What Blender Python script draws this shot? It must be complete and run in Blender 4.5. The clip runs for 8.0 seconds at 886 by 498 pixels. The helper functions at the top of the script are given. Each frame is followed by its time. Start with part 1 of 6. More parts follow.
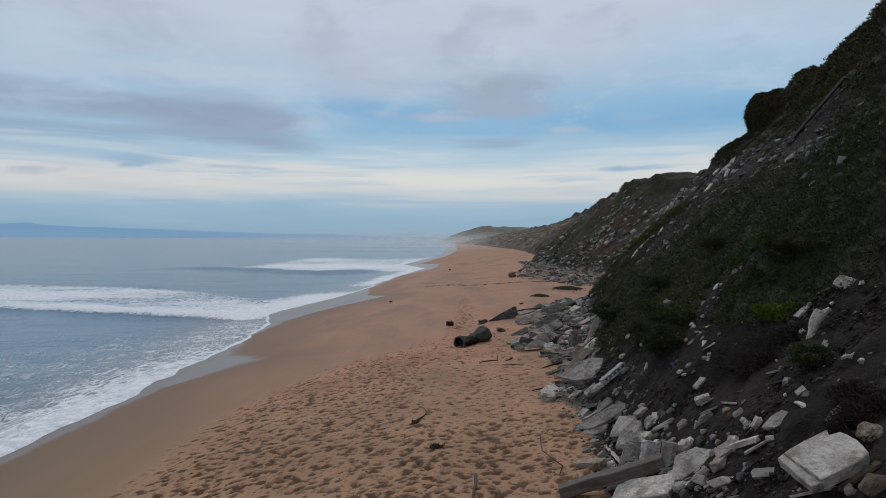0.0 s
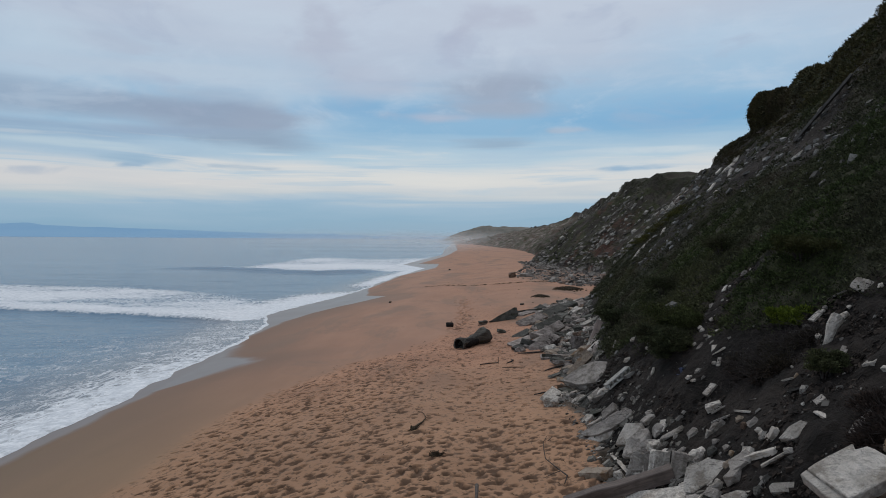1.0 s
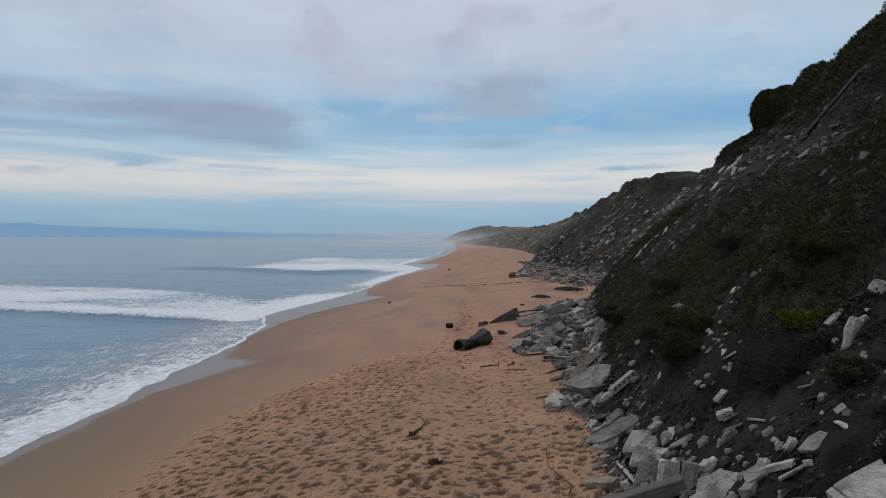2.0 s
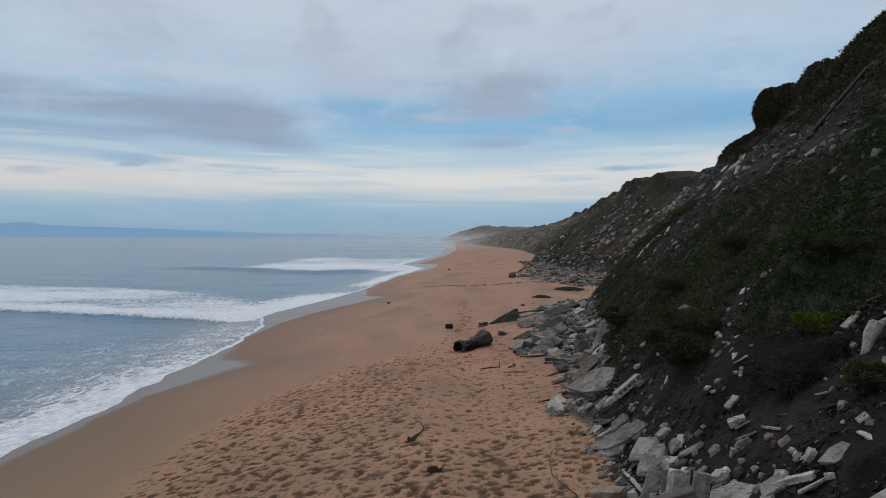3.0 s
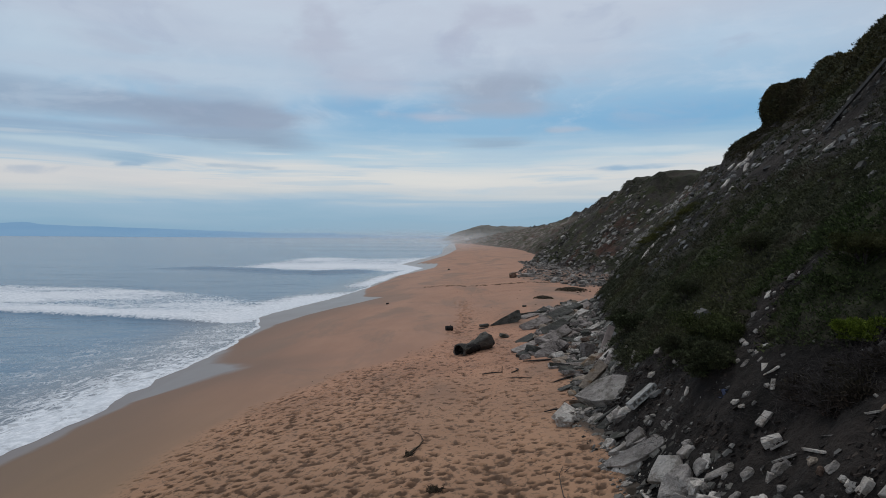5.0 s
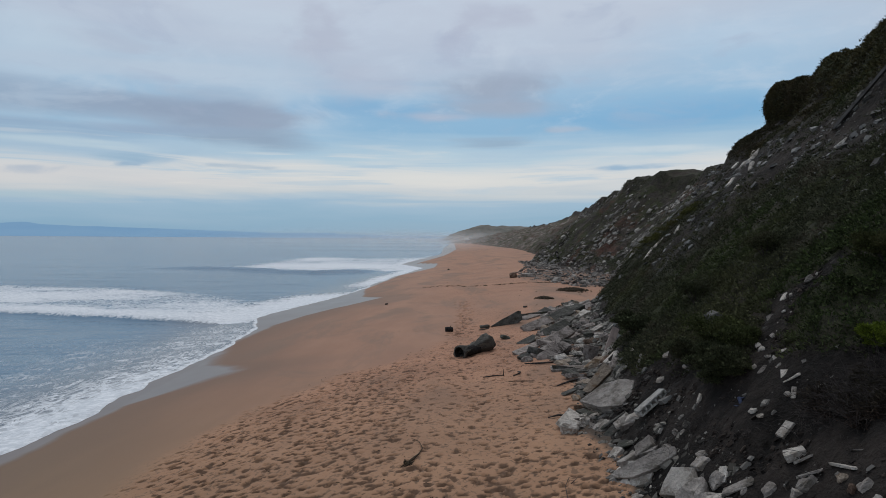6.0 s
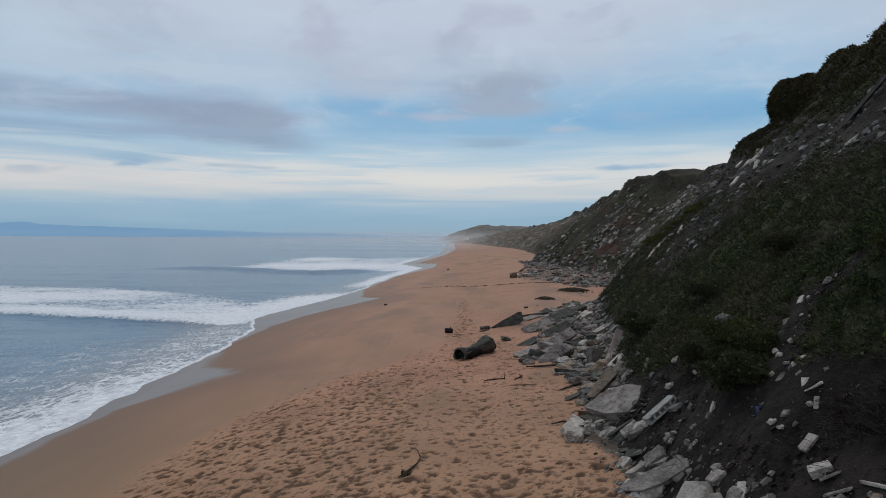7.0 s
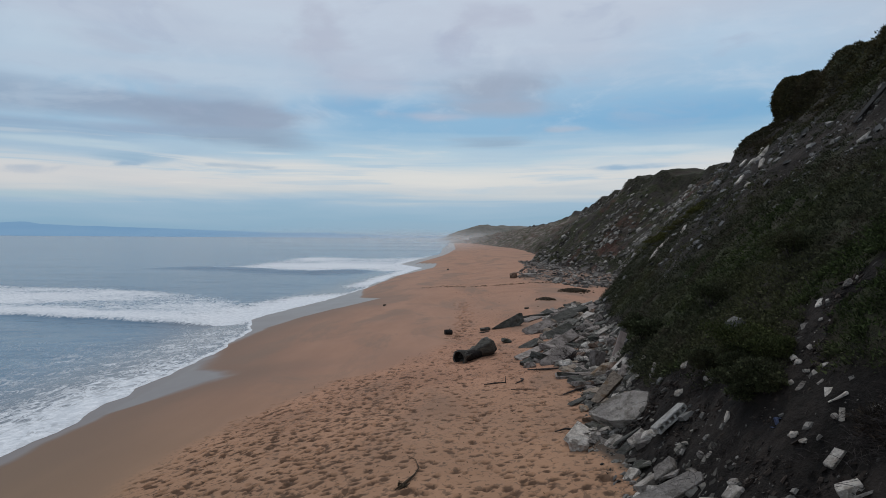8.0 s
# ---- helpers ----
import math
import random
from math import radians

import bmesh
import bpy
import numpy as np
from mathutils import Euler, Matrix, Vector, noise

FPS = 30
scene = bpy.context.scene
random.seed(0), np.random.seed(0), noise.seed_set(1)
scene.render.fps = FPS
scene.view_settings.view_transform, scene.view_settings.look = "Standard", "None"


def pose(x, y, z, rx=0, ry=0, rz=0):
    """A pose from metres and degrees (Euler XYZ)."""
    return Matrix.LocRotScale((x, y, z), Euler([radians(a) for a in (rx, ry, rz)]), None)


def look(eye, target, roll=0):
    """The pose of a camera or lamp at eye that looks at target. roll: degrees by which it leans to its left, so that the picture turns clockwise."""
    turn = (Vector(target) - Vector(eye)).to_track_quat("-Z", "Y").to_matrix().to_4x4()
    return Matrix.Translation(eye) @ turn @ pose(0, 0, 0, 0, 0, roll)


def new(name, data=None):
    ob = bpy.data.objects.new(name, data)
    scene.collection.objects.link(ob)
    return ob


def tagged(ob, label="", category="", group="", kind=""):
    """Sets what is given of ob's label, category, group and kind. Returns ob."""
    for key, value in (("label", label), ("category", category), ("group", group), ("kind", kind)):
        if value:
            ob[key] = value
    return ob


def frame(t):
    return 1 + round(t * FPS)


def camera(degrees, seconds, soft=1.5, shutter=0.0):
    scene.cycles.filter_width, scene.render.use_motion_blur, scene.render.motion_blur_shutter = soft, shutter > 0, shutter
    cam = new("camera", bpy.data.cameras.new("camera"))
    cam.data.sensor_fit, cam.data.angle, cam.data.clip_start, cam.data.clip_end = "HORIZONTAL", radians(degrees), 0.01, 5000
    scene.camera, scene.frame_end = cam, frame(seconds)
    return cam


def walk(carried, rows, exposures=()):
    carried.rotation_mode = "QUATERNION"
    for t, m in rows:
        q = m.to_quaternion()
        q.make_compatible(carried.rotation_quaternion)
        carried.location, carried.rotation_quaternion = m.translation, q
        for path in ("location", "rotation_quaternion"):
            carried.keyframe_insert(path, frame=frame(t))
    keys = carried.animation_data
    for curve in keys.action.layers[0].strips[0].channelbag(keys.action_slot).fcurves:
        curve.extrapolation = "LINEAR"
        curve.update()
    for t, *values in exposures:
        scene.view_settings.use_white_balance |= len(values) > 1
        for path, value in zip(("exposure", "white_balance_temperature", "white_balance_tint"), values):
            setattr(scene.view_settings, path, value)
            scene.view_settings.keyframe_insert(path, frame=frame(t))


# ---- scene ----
cam = camera(70.0, 8.0, 0.92)
# seconds, place along the beach: x, y, z, then pitch and heading in degrees
TRACK = (
    (0.0, 0.0, 0.0, 5.0), (0.5, 0.0, 0.216, 5.006), (1.0, 0.0, 0.431, 5.011), (1.5, 0.001, 0.643, 5.013),
    (3.0, 0.010, 1.265, 5.005), (3.5, 0.010, 1.478, 5.0), (4.0, 0.005, 1.703, 4.997), (4.5, -0.003, 1.946, 4.995),
    (6.0, -0.017, 2.729, 4.983), (6.5, -0.016, 2.995, 4.98), (7.0, -0.008, 3.264, 4.979), (7.5, 0.001, 3.533, 4.98),
    (8.0, 0.008, 3.8, 4.982),
)
PATH = []
for t, x, y, z in TRACK:
    PATH.append((t, pose(x, y, z, 89.07 - 0.1 * t / 8, 0, -0.2 * t / 8) @ pose(0, 0, 0, 0, 0, 0.4)))
walk(cam, PATH)

# ---- node helpers ----


def put(tree, socket, value):
    if isinstance(value, bpy.types.NodeSocket):
        tree.links.new(value, socket)
    elif value is not None:
        socket.default_value = value


def math_node(tree, op, a, b=None, c=None, clamp=False):
    n = tree.nodes.new("ShaderNodeMath")
    n.operation, n.use_clamp = op, clamp
    put(tree, n.inputs[0], a), put(tree, n.inputs[1], b), put(tree, n.inputs[2], c)
    return n.outputs[0]


def mix_col(tree, fac, a, b, blend="MIX"):
    n = tree.nodes.new("ShaderNodeMix")
    n.data_type, n.blend_type = "RGBA", blend
    put(tree, n.inputs[0], fac)
    for k, v in ((6, a), (7, b)):
        put(tree, n.inputs[k], (*v, 1) if isinstance(v, tuple) and len(v) == 3 else v)
    return n.outputs[2]


def noise_node(tree, vector, scale, detail=4.0, rough=0.55, distort=0.0):
    n = tree.nodes.new("ShaderNodeTexNoise")
    put(tree, n.inputs["Vector"], vector), put(tree, n.inputs["Scale"], scale)
    put(tree, n.inputs["Detail"], detail), put(tree, n.inputs["Roughness"], rough)
    put(tree, n.inputs["Distortion"], distort)
    return n.outputs["Fac"]


def voronoi_node(tree, vector, scale, feature="F1", out="Distance"):
    n = tree.nodes.new("ShaderNodeTexVoronoi")
    n.feature = feature
    put(tree, n.inputs["Vector"], vector), put(tree, n.inputs["Scale"], scale)
    return n.outputs[out]


def span(tree, value, a, b, lo=0.0, hi=1.0):
    n = tree.nodes.new("ShaderNodeMapRange")
    n.interpolation_type = "SMOOTHSTEP"
    put(tree, n.inputs[0], value)
    n.inputs[1].default_value, n.inputs[2].default_value = a, b
    n.inputs[3].default_value, n.inputs[4].default_value = lo, hi
    return n.outputs[0]


def ramp_node(tree, fac, stops):
    n = tree.nodes.new("ShaderNodeValToRGB")
    put(tree, n.inputs[0], fac)
    els = n.color_ramp.elements
    els[0].position, els[0].color = stops[0][0], (*stops[0][1], 1)
    els[1].position, els[1].color = stops[-1][0], (*stops[-1][1], 1)
    for at, col in stops[1:-1]:
        els.new(at).color = (*col, 1)
    return n.outputs[0]


def stretch(tree, vector, scale, spin=(0, 0, 0)):
    n = tree.nodes.new("ShaderNodeMapping")
    put(tree, n.inputs[0], vector)
    n.inputs["Scale"].default_value = scale
    n.inputs["Rotation"].default_value = spin
    return n.outputs[0]


def attribute(tree, name):
    n = tree.nodes.new("ShaderNodeAttribute")
    n.attribute_name = name
    return n.outputs["Fac"]


def place(tree):
    return tree.nodes.new("ShaderNodeNewGeometry").outputs["Position"]


def object_place(tree):
    return tree.nodes.new("ShaderNodeTexCoord").outputs["Object"]


def object_random(tree):
    return tree.nodes.new("ShaderNodeObjectInfo").outputs["Random"]


def bump_node(tree, height, strength, distance):
    n = tree.nodes.new("ShaderNodeBump")
    put(tree, n.inputs["Height"], height), put(tree, n.inputs["Strength"], strength)
    put(tree, n.inputs["Distance"], distance)
    return n.outputs[0]


def material(name):
    m = bpy.data.materials.new(name)
    m.use_nodes = True
    return m, m.node_tree, m.node_tree.nodes["Principled BSDF"]


def srgb(r, g, b):
    """Linear colour of 0-255 values."""
    return tuple((c / 255 / 12.92) if c < 10 else ((c / 255 + 0.055) / 1.055) ** 2.4 for c in (r, g, b))


# ---- sky and sun: a high broken overcast over the sea ----
world = bpy.data.worlds.new("evening_overcast")
world.use_nodes = True
scene.world = world
wt = world.node_tree
back = wt.nodes["Background"]
way = wt.nodes.new("ShaderNodeTexCoord").outputs["Generated"]
xyz = wt.nodes.new("ShaderNodeSeparateXYZ")
put(wt, xyz.inputs[0], way)
# azimuth from the heading of the beach, and height over the horizon
azimuth = math_node(wt, "ARCTAN2", xyz.outputs[0], xyz.outputs[1])
level = xyz.outputs[2]
flat = wt.nodes.new("ShaderNodeCombineXYZ")
put(wt, flat.inputs[0], azimuth), put(wt, flat.inputs[1], level)
plane = flat.outputs[0]
wisp = noise_node(wt, stretch(wt, plane, (2.0, 15.0, 1.0), (0, 0, 0.02)), 1.0, 5.0, 0.5, 0.5)
billow = noise_node(wt, stretch(wt, plane, (4.0, 9.0, 1.0)), 1.8, 6.0, 0.55, 0.6)
slow = noise_node(wt, stretch(wt, plane, (1.5, 5.0, 1.0)), 1.3, 2.0, 0.5)
strand = noise_node(wt, stretch(wt, plane, (3.0, 42.0, 1.0), (0, 0, -0.02)), 1.0, 5.0, 0.55, 0.7)
sway = math_node(wt, "MULTIPLY_ADD", wisp, 0.070, math_node(wt, "MULTIPLY_ADD", strand, 0.045, math_node(wt, "ADD", level, -0.0475)))
base = ramp_node(wt, math_node(wt, "MULTIPLY", sway, 2.0, clamp=True), (
    (0.0, srgb(128, 165, 193)), (0.07, srgb(121, 166, 198)), (0.12, srgb(142, 176, 204)), (0.155, srgb(188, 197, 206)),
    (0.195, srgb(208, 209, 211)), (0.23, srgb(204, 209, 213)), (0.265, srgb(176, 199, 214)), (0.35, srgb(128, 174, 207)),
    (0.43, srgb(134, 177, 209)), (0.50, srgb(172, 190, 209)), (0.58, srgb(184, 196, 212)), (0.75, srgb(196, 205, 218)),
    (1.0, srgb(202, 210, 222))))


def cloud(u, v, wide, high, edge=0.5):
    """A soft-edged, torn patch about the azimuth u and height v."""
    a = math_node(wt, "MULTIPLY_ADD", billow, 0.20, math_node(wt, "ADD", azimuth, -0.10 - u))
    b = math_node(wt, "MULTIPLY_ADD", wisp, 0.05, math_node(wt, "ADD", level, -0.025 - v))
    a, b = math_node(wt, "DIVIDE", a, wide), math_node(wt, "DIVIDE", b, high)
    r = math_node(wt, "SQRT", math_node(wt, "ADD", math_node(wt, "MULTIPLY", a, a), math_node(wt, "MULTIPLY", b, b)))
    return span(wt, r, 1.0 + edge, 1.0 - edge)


left = math_node(wt, "MULTIPLY", span(wt, azimuth, -0.08, -0.30), math_node(wt, "MULTIPLY", span(wt, level, 0.13, 0.18), span(wt, level, 0.29, 0.24)))
sky_col = mix_col(wt, math_node(wt, "MULTIPLY", left, span(wt, billow, 0.30, 0.62, 0.35, 0.95)), base, srgb(178, 198, 216))
tear = span(wt, noise_node(wt, stretch(wt, plane, (4.0, 26.0, 1.0), (0, 0, 0.02)), 1.6, 5.0, 0.5, 0.4), 0.30, 0.60, 0.75, 1.0)
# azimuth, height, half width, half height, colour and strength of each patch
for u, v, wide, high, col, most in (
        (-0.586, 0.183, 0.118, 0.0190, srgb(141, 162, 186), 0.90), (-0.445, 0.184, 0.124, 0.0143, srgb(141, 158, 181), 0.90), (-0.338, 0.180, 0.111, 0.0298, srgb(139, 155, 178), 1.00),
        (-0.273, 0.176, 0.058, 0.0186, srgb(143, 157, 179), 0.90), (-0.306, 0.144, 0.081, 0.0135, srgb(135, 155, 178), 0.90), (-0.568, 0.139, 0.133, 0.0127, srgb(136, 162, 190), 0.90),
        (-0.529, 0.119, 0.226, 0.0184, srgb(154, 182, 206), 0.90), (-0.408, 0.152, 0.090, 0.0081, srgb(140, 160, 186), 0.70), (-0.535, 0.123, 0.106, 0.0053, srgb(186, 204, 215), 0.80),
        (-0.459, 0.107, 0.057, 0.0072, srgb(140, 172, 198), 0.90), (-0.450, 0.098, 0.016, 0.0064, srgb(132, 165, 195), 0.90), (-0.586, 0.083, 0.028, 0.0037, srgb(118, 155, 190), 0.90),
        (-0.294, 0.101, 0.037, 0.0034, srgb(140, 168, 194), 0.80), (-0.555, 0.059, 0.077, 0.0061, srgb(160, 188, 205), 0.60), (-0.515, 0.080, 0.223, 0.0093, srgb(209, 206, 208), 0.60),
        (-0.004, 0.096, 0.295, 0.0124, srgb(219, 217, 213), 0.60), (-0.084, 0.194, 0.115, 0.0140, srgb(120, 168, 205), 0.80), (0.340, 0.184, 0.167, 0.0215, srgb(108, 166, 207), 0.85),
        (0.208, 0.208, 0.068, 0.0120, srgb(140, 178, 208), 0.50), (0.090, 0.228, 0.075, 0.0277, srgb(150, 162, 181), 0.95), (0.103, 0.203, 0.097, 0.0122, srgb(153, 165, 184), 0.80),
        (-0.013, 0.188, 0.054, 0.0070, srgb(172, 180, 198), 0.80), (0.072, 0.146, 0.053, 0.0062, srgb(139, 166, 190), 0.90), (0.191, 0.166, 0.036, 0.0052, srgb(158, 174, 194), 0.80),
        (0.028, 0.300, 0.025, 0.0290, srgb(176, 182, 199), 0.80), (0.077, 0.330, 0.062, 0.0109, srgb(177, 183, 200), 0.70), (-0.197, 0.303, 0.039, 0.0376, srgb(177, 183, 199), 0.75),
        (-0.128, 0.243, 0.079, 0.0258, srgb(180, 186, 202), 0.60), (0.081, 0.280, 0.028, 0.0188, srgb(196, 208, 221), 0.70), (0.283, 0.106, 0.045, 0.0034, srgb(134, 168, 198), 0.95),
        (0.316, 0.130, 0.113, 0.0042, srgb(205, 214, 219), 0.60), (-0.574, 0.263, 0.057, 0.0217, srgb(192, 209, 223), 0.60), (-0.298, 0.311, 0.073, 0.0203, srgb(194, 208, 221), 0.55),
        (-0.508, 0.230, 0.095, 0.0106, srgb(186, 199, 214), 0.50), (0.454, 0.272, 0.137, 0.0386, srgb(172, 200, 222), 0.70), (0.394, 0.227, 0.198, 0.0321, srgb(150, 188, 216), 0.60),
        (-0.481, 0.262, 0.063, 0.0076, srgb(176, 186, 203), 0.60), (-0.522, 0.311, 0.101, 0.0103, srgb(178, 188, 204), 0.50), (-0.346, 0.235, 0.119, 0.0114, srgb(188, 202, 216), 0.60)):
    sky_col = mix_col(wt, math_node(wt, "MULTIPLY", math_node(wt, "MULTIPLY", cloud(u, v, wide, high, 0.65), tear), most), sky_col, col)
light_patch = math_node(wt, "MULTIPLY", span(wt, billow, 0.50, 0.72), span(wt, level, 0.2, 0.30))
sky_col = mix_col(wt, math_node(wt, "MULTIPLY", light_patch, 0.35), sky_col, srgb(198, 212, 227))
high_grey = math_node(wt, "MULTIPLY", span(wt, slow, 0.42, 0.66), span(wt, level, 0.2, 0.34))
sky_col = mix_col(wt, math_node(wt, "MULTIPLY", high_grey, 0.3), sky_col, srgb(176, 186, 204))
curd = noise_node(wt, stretch(wt, plane, (6.0, 15.0, 1.0), (0, 0, 0.05)), 1.3, 6.0, 0.6, 0.5)
above = span(wt, level, 0.12, 0.22)
sky_col = mix_col(wt, math_node(wt, "MULTIPLY", span(wt, curd, 0.50, 0.72), math_node(wt, "MULTIPLY", above, 0.45)), sky_col, srgb(196, 209, 223))
sky_col = mix_col(wt, math_node(wt, "MULTIPLY", span(wt, curd, 0.48, 0.28), math_node(wt, "MULTIPLY", above, 0.40)), sky_col, srgb(164, 175, 197))
thread = noise_node(wt, stretch(wt, plane, (4.0, 62.0, 1.0), (0, 0, 0.015)), 1.0, 5.0, 0.55, 0.8)
band = math_node(wt, "MULTIPLY", span(wt, level, 0.055, 0.075), span(wt, level, 0.160, 0.115))
sky_col = mix_col(wt, math_node(wt, "MULTIPLY", span(wt, thread, 0.50, 0.68), math_node(wt, "MULTIPLY", band, 0.75)), sky_col, srgb(166, 191, 211))
sky_col = mix_col(wt, math_node(wt, "MULTIPLY", span(wt, thread, 0.46, 0.30), math_node(wt, "MULTIPLY", band, 0.5)), sky_col, srgb(219, 217, 214))
clear = wt.nodes.new("ShaderNodeTexSky")
clear.sky_type, clear.sun_disc = "NISHITA", False
clear.sun_elevation, clear.sun_rotation = radians(50), radians(2)
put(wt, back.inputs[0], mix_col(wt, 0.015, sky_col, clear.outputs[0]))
back.inputs[1].default_value = 0.868

sun = new("sun", bpy.data.lights.new("sun", "SUN"))
sun.data.energy, sun.data.angle, sun.data.color = 0.9, radians(14), (1.0, 0.95, 0.88)
sun.matrix_world = look((2, 56, 66), (0, 0, 0))

# ---- materials ----


def sand_material():
    m, t, p = material("beach_sand")
    at = place(t)
    wet, damp, soak, pit_shade = attribute(t, "wet"), attribute(t, "damp"), attribute(t, "soak"), attribute(t, "pit_shade")
    big = noise_node(t, at, 0.35, 4.0)
    fine = noise_node(t, at, 9.0, 5.0, 0.7)
    grain = noise_node(t, at, 160.0, 3.0, 0.7)
    dry = mix_col(t, span(t, big, 0.3, 0.7), (0.315, 0.170, 0.103), (0.402, 0.220, 0.134))
    dry = mix_col(t, math_node(t, "MULTIPLY", span(t, fine, 0.5, 0.75), 0.45), dry, (0.20, 0.125, 0.085))
    dry = mix_col(t, math_node(t, "MULTIPLY", span(t, grain, 0.55, 0.8), 0.35), dry, (0.15, 0.10, 0.08))
    moist = mix_col(t, span(t, noise_node(t, stretch(t, at, (0.5, 0.15, 1)), 1.0, 4.0), 0.3, 0.7), (0.272, 0.150, 0.092), (0.325, 0.180, 0.110))
    soaked = (0.160, 0.118, 0.094)
    moist = mix_col(t, soak, moist, (0.175, 0.112, 0.075))
    # pits of the prints: their shade and moist sand, put into the colour
    pit_dark = span(t, math_node(t, "MULTIPLY", pit_shade, math_node(t, "ADD", fine, 0.6)), 0.14, 0.62)
    dry = mix_col(t, math_node(t, "MULTIPLY", pit_dark, 0.80), dry, (0.058, 0.031, 0.020))
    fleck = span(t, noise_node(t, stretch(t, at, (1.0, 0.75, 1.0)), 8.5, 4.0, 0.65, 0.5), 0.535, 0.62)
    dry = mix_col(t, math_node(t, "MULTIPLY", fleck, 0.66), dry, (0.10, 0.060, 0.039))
    dirt = mix_col(t, fine, (0.014, 0.012, 0.010), (0.055, 0.043, 0.034))
    dry = mix_col(t, attribute(t, "spill"), dry, dirt)
    near = attribute(t, "tan")
    dry = mix_col(t, 1.0, dry, mix_col(t, near, (1.04, 0.985, 0.98), (0.958, 0.985, 0.922)), "MULTIPLY")
    moist = mix_col(t, 1.0, moist, mix_col(t, near, (1.03, 0.98, 0.98), (0.88, 0.97, 0.90)), "MULTIPLY")
    col = mix_col(t, damp, dry, moist)
    blotch = math_node(t, "MULTIPLY", span(t, noise_node(t, stretch(t, at, (0.22, 0.09, 1)), 1.0, 6.0, 0.65, 0.6), 0.47, 0.64), math_node(t, "MULTIPLY_ADD", near, -0.6, 0.75))
    col = mix_col(t, blotch, col, (0.198, 0.124, 0.084))
    col = mix_col(t, wet, col, soaked)
    put(t, p.inputs["Base Color"], col)
    rough = math_node(t, "MULTIPLY_ADD", damp, -0.12, 0.95)
    film = math_node(t, "MULTIPLY_ADD", big, 0.12, 0.24)
    n = t.nodes.new("ShaderNodeMix")
    put(t, n.inputs[0], wet), put(t, n.inputs[2], rough), put(t, n.inputs[3], film)
    put(t, p.inputs["Roughness"], n.outputs[0])
    p.inputs["Specular IOR Level"].default_value = 0.35
    keep = math_node(t, "SUBTRACT", 1.0, math_node(t, "MAXIMUM", wet, math_node(t, "MULTIPLY", damp, 0.8)))
    h = math_node(t, "MULTIPLY_ADD", grain, 0.25, fine)
    put(t, p.inputs["Normal"], bump_node(t, h, math_node(t, "MULTIPLY", keep, 0.5), 0.03))
    return m


def water_material():
    m, t, p = material("sea_water")
    at = place(t)
    foam, shallow, off = attribute(t, "foam"), attribute(t, "shallow"), attribute(t, "far")
    lace = noise_node(t, stretch(t, at, (0.8, 0.55, 1), (0, 0, 0.2)), 1.25, 4.5, 0.55, 1.2)
    ridge = noise_node(t, stretch(t, at, (0.55, 0.30, 1), (0, 0, 0.2)), 2.6, 4.0, 0.6, 1.6)
    cells = span(t, math_node(t, "ABSOLUTE", math_node(t, "ADD", ridge, -0.5)), 0.10, 0.0)
    streak = noise_node(t, stretch(t, at, (0.12, 0.6, 1), (0, 0, 0.25)), 2.0, 5.0, 0.6, 0.6)
    mixed = math_node(t, "ADD", math_node(t, "MULTIPLY", lace, 0.6), math_node(t, "ADD", math_node(t, "MULTIPLY", cells, 0.28), math_node(t, "MULTIPLY", streak, 0.4)))
    amount = math_node(t, "ADD", foam, math_node(t, "ADD", mixed, -1.13))
    white = math_node(t, "MULTIPLY", span(t, amount, -0.12, 0.30), span(t, foam, 0.02, 0.12))
    patch = span(t, noise_node(t, stretch(t, at, (0.012, 0.07, 1), (0, 0, 0.05)), 1.0, 5.0, 0.6, 0.4), 0.28, 0.72)
    deep = mix_col(t, patch, (0.026, 0.094, 0.165), (0.080, 0.172, 0.258))
    near = mix_col(t, noise_node(t, at, 0.4, 3.0), (0.11, 0.11, 0.12), (0.16, 0.155, 0.155))
    body = mix_col(t, shallow, deep, near)
    froth = mix_col(t, span(t, noise_node(t, at, 3.5, 5.0, 0.7), 0.35, 0.75), (0.56, 0.59, 0.62), (0.84, 0.855, 0.87))
    put(t, p.inputs["Base Color"], mix_col(t, white, body, froth))
    put(t, p.inputs["Roughness"], math_node(t, "MULTIPLY_ADD", white, 0.5, 0.2))
    p.inputs["IOR"].default_value = 1.33
    chop = noise_node(t, stretch(t, at, (1.2, 0.8, 1)), 1.4, 5.0, 0.6)
    swell = noise_node(t, stretch(t, at, (0.09, 0.22, 1)), 1.0, 3.0)
    h = math_node(t, "MULTIPLY_ADD", chop, 0.25, math_node(t, "MULTIPLY_ADD", swell, 1.4, math_node(t, "MULTIPLY", white, 0.08)))
    calm = math_node(t, "MULTIPLY", math_node(t, "MULTIPLY_ADD", shallow, -0.7, 0.9), math_node(t, "MULTIPLY_ADD", off, -0.60, 1.0))
    put(t, p.inputs["Normal"], bump_node(t, h, calm, 0.22))
    return m


